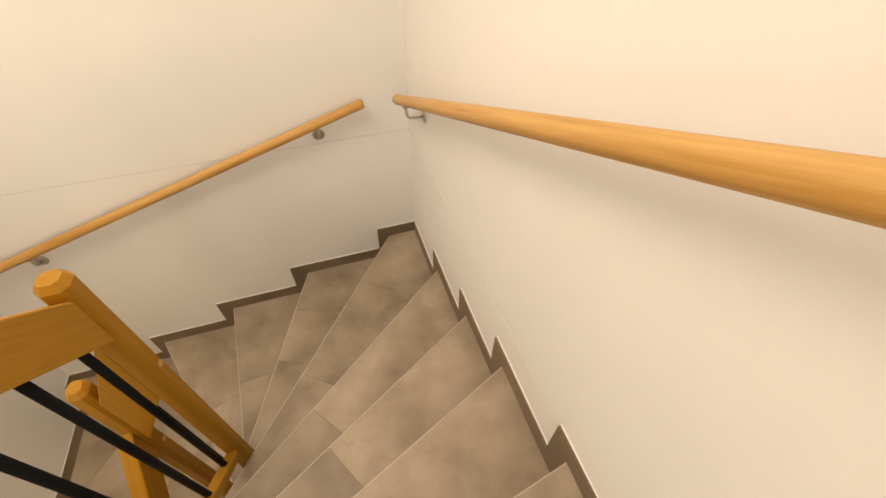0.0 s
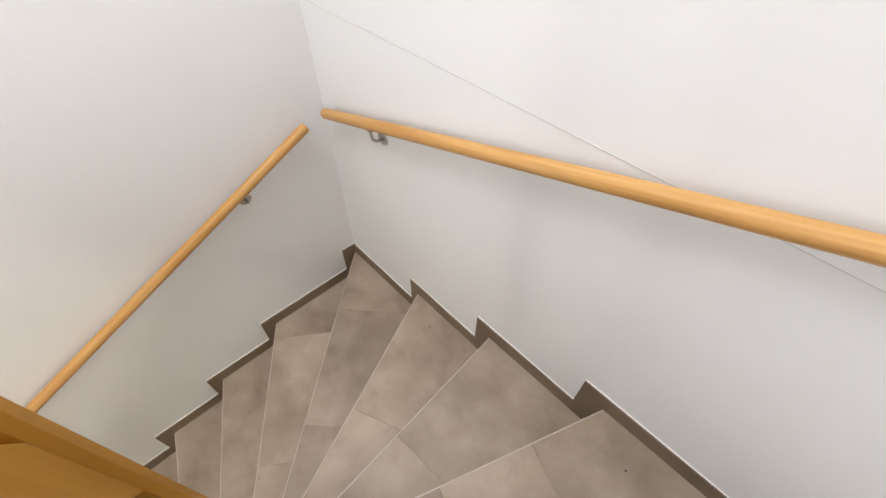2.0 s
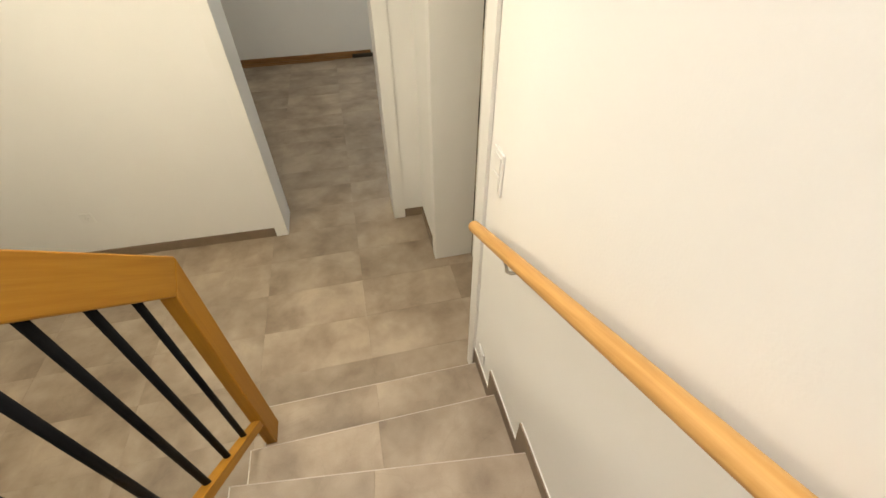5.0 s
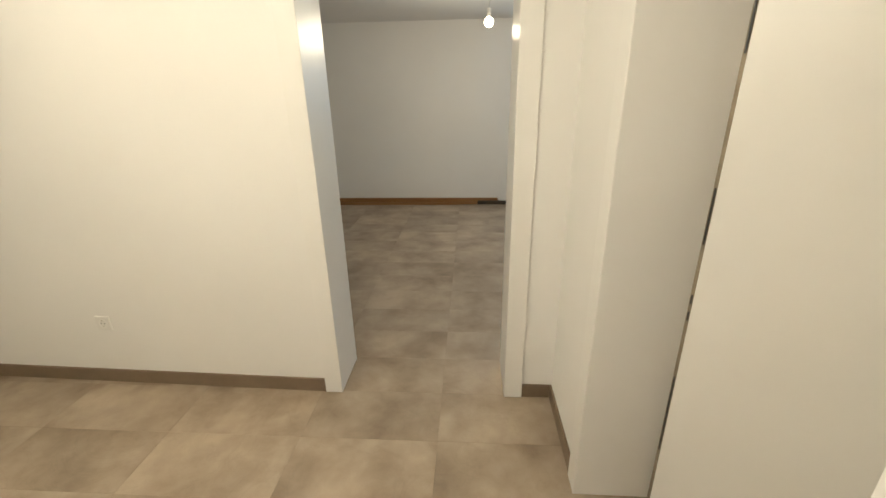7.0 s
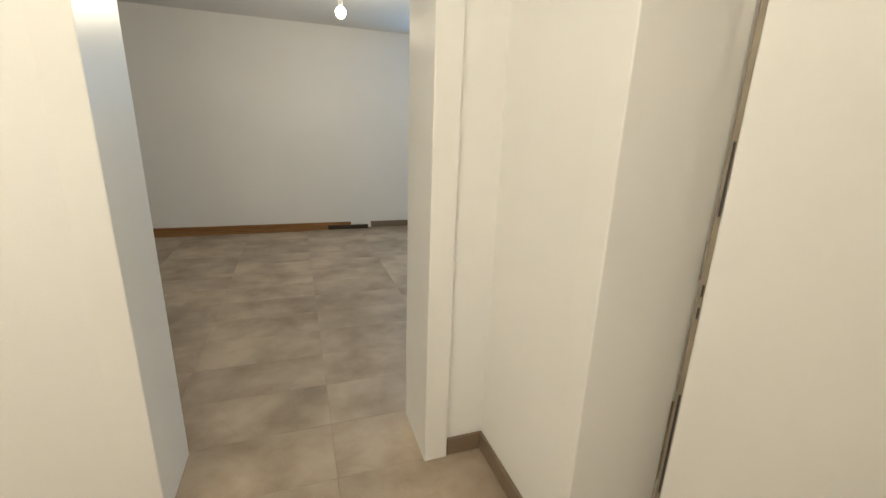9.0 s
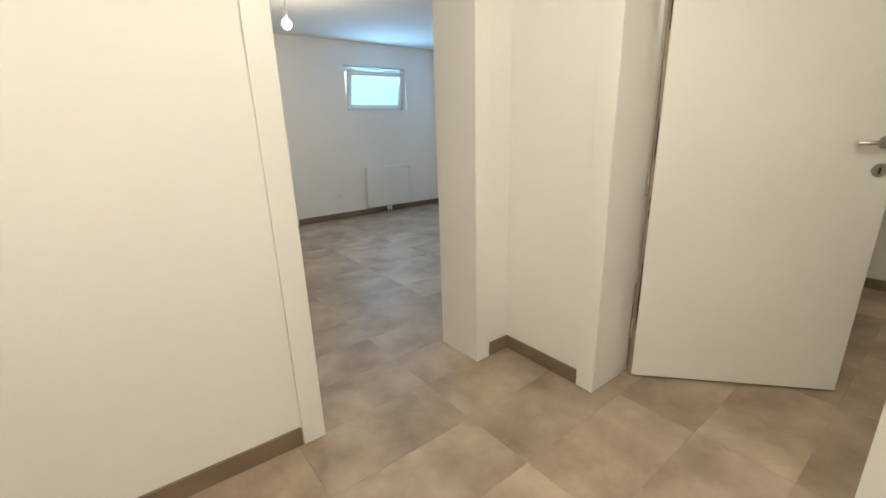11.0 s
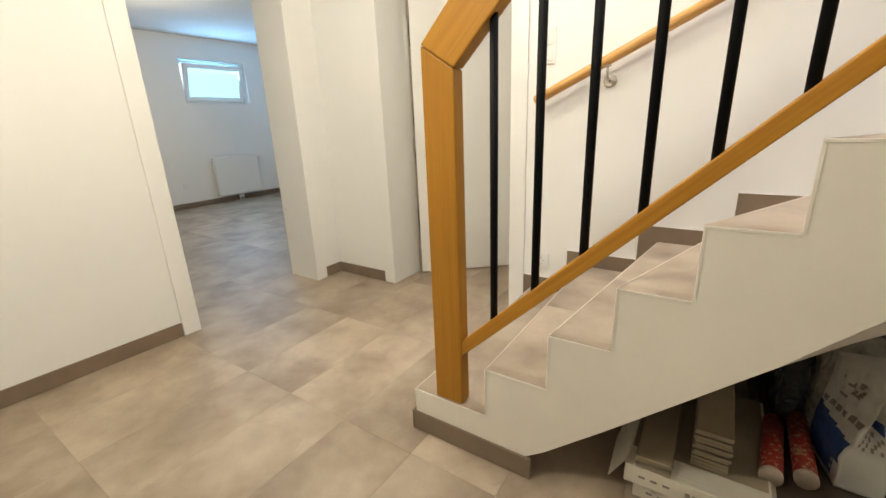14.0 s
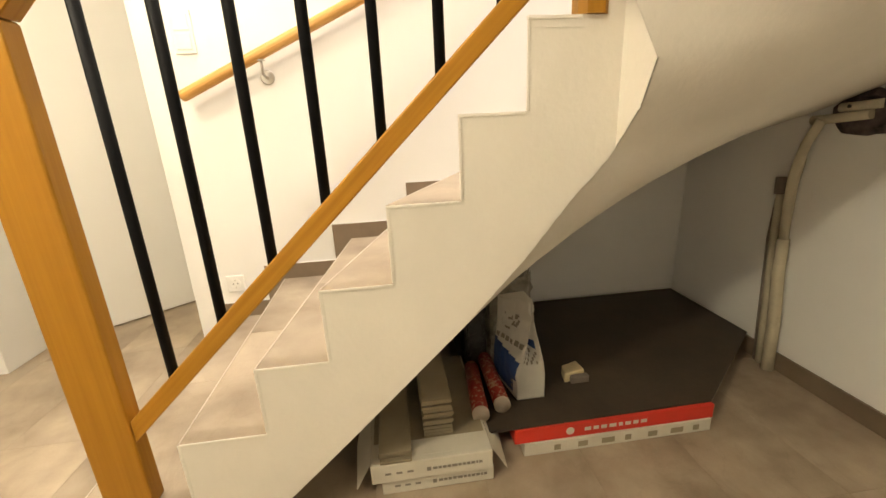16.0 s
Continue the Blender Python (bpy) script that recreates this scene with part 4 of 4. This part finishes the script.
def printed_bag(front, back, width, ridge_front, ridge_back, z0):
    """A half-empty printed bag: a flat bottom, two broad panels closed to a ridge, and a folded-in gusset at its front end."""
    th = empty("mortar_bag", "white and blue printed bag standing half empty, its top closed", "bag")
    NP, NG, M = 26, 14, 40
    bm = bmesh.new()
    front, back = Vector(front), Vector(back)
    ridge_front, ridge_back = Vector(ridge_front), Vector(ridge_back)
    ring_def = [("left", i / NP) for i in range(NP)] + [("back", i / NG) for i in range(NG)] + [("right", 1 - i / NP) for i in range(NP)] + [("front", 1 - i / NG) for i in range(NG)]
    rings = []
    for j in range(M + 1):
        f = j / M
        g = min(1.0, max(0.0, (f - 0.22) / 0.66))
        g = g * g * (3 - 2 * g)
        ring = []
        for side, q in ring_def:
            u = {"left": q, "right": q, "back": 1.0, "front": 0.0}[side]
            c = {"left": 0.0, "right": 1.0, "back": q, "front": q}[side]       # 0 on the broad printed side
            foot = front.lerp(back, u)
            top = ridge_front.lerp(ridge_back, u)
            y = foot.y - width * c
            y += (top.y - 0.008 * (c - 0.5) - y) * g
            x = foot.x + (top.x - foot.x) * g * f
            mid = 1 - abs(c - 0.5) * 2
            if side == "front":
                x += 0.12 * max(0.0, min(1.0, (f - 0.36) / 0.20)) * max(0.0, mid - 0.22)
            if side == "back":
                x -= 0.04 * max(0.0, min(1.0, (f - 0.35) / 0.3)) * mid
            z = z0 + (top.z - z0) * f
            v = Vector((x * 17, y * 17, z * 17))
            fold = (abs(noise.noise(v + Vector((3, 7, 1)))) - 0.2) * 0.016 + noise.noise(v * 2.4) * 0.006
            k = min(1.0, 0.15 + 1.2 * f) * (0.0 if j == 0 else 1.0)
            bulge = 0.010 * math.sin(math.pi * min(1, f * 1.6)) * math.sin(math.pi * u)
            sign = {"left": 1, "right": -1, "back": 0, "front": 0}[side]
            if f > 0.93:
                z += 0.010 * noise.noise(Vector((u * 7, 2, 9)))
            ring.append(bm.verts.new((x + (0.6 * fold * k if side in ("front", "back") else 0), y + sign * (fold * k + bulge), z)))
        rings.append(ring)
    n = len(ring_def)
    for j, (a, b) in enumerate(zip(rings, rings[1:])):
        f = (j + 0.5) / M
        for i in range(n):
            face = bm.faces.new((a[i], a[(i + 1) % n], b[(i + 1) % n], b[i]))
            face.smooth = True
            side, q = ring_def[i]
            if side == "left" and q > 0.03:
                if 0.06 < f < 0.50 - 0.10 * (1 - q) and (q > 0.12 or f > 0.2):
                    face.material_index = 1
                elif 0.52 < f < 0.57 and i % 4:
                    face.material_index = 3
                elif 0.64 < f < 0.82 and 0.25 < q < 0.75 and noise.noise(Vector((q * 9, f * 16, 5))) > 0.12:
                    face.material_index = 3
            elif side == "front" and 0.2 < q < 0.8:
                if 0.60 < f < 0.76 and 0.3 < q < 0.75:
                    face.material_index = 2
                elif 0.50 < f < 0.57:
                    face.material_index = 1
                elif 0.38 < f < 0.47 and (i + j) % 3 == 0:
                    face.material_index = 3
    bm.faces.new(rings[0][::-1])
    bm.faces.new(rings[-1])
    ob = part("film", bm, BAGFILM, th)
    for m in (BLUEINK, ORANGEINK, INK):
        ob.data.materials.append(m)
    for zc in (0.165, 0.185):
        part("round_mark", rod([(front.x + 0.018, front.y + 0.0135, zc), (front.x + 0.018, front.y + 0.0165, zc)], 0.0055, 12), INK, th)
    return th


printed_bag((-0.812, -1.278), (-0.625, -1.242), 0.100, (-0.765, -1.342, 0.468), (-0.625, -1.262, 0.440), 0.1115)
sack("crumpled_bag", "crumpled clouded plastic bag standing behind the printed bag", -0.60, -0.43, -1.41, -1.24, 0.1115, 0.485, CLOUDFILM, 9, 0.0)
sack("crumpled_bag", "crumpled dark grey plastic bag behind the others", -0.55, -0.39, -1.235, -1.145, 0.1115, 0.36, GREYFILM, 14, 0.0)

th = empty("offcut_block", "small pale offcut block lying on the board", "block")
b = bmesh.new()
prism([(-0.752, -1.478), (-0.690, -1.492), (-0.668, -1.560), (-0.732, -1.566)], 0.1115, 0.150, b)
part("block", bevel_all(b, 0.006), BLOCKM, th)
part("end_face", box(-0.762, -0.738, -1.572, -1.502, 0.1115, 0.140, 0.004), PIPED, th, "dark brown end face")

# ---- pipes on the wall under the stairs ----
th = empty("pipe_riser", "pale pipe sleeve with a thin conduit bent into a wall hole", "pipe")
yp = YB + 0.035
part("sleeve", rod([(-0.678, yp, 0.003), (-0.668, yp, 0.2), (-0.643, yp, 0.42), (-0.636, yp, 0.565)], [0.023, 0.023, 0.022, 0.021], 16), PIPEM, th)
part("pipe", rod([(-0.637, yp, 0.55), (-0.625, yp, 0.70), (-0.625, yp, 0.82), (-0.648, yp, 0.93), (-0.688, yp, 1.015)], 0.0165, 14), PIPEM, th)
part("stub", rod([(-0.650, yp - 0.006, 1.012), (-0.720, yp - 0.008, 1.018), (-0.830, yp - 0.014, 1.030)], 0.016, 14), PIPEM, th)
part("conduit", rod([(-0.625, yp - 0.012, 0.003), (-0.608, yp - 0.012, 0.25), (-0.585, yp - 0.012, 0.50), (-0.575, yp - 0.012, 0.74)], 0.014, 12), PIPEM, th)
part("dark_conduit", rod([(-0.601, yp - 0.02, 0.003), (-0.578, yp - 0.02, 0.30), (-0.559, yp - 0.02, 0.55), (-0.565, yp - 0.018, 0.70), (-0.583, yp - 0.01, 0.79)], 0.012, 12), PIPED, th)
part("coupling", rod([(-0.575, yp - 0.012, 0.735), (-0.571, yp - 0.012, 0.80)], 0.022, 12), PIPED, th)
part("thin_conduit", rod([(-0.640, yp - 0.014, 0.42), (-0.630, yp - 0.014, 0.62), (-0.628, yp - 0.014, 0.78), (-0.640, yp - 0.014, 0.875)], 0.0085, 10), PIPEM, th)
part("stub", rod([(-0.735, yp - 0.010, 1.052), (-0.790, yp - 0.014, 1.056), (-0.850, yp - 0.020, 1.062)], 0.015, 14), PIPEM, th)
part("stub_hole", rod([(-0.772, yp + 0.0035, 1.056), (-0.772, yp + 0.0065, 1.056)], 0.006, 10), DARKPLASTIC, th)
bm = bmesh.new()
rim, ins = [], []
for i in range(26):
    a = 2 * math.pi * i / 26
    r = 1 + 0.22 * noise.noise(Vector((math.cos(a) * 2, math.sin(a) * 2, 4)))
    rim.append(bm.verts.new((-0.805 + 0.115 * r * math.cos(a), YB + 0.002, 1.035 + 0.075 * r * math.sin(a))))
    ins.append(bm.verts.new((-0.805 + 0.09 * r * math.cos(a), YB + 0.010 + 0.006 * math.sin(5 * a), 1.035 + 0.055 * r * math.sin(a))))
for i in range(26):
    bm.faces.new((rim[i], rim[(i + 1) % 26], ins[(i + 1) % 26], ins[i]))
bm.faces.new(ins)
structure("trim_wall_break", bm, BROKEN, "rough dark broken patch in the plaster round the pipe", "wall break")

# ---- floor tiles ----
floor = structure("floor", box(-3.5, 2.95, YB - 0.25, YFAR + 0.3, -0.2, -0.0015), GROUT, "brown-grey stone-look tiled floor", "floor")
TX, G = 0.664, 0.0009
# rows counted out from the joint under the doorway, a little wider in the hall than in the cellar room
ROWS = [YD1 + 0.004 - 0.3370 * j for j in range(13)][::-1] + [YD1 + 0.004 + 0.3125 * j for j in range(1, 15)]
for i in range(-5, 6):
    x0 = -0.585 + TX * i
    x1 = x0 + TX
    for y0, y1 in zip(ROWS, ROWS[1:]):
        a, b, c, d = max(x0, -3.3) + G / 2, min(x1, 2.70) - G / 2, max(y0, YB) + G / 2, min(y1, YFAR) - G / 2
        if b - a < 0.03 or d - c < 0.03:
            continue
        part("floor_tile", slab_tile([(a, c), (b, c), (b, d), (a, d)], -0.012, 0.0, 0.0007), TILE, floor)
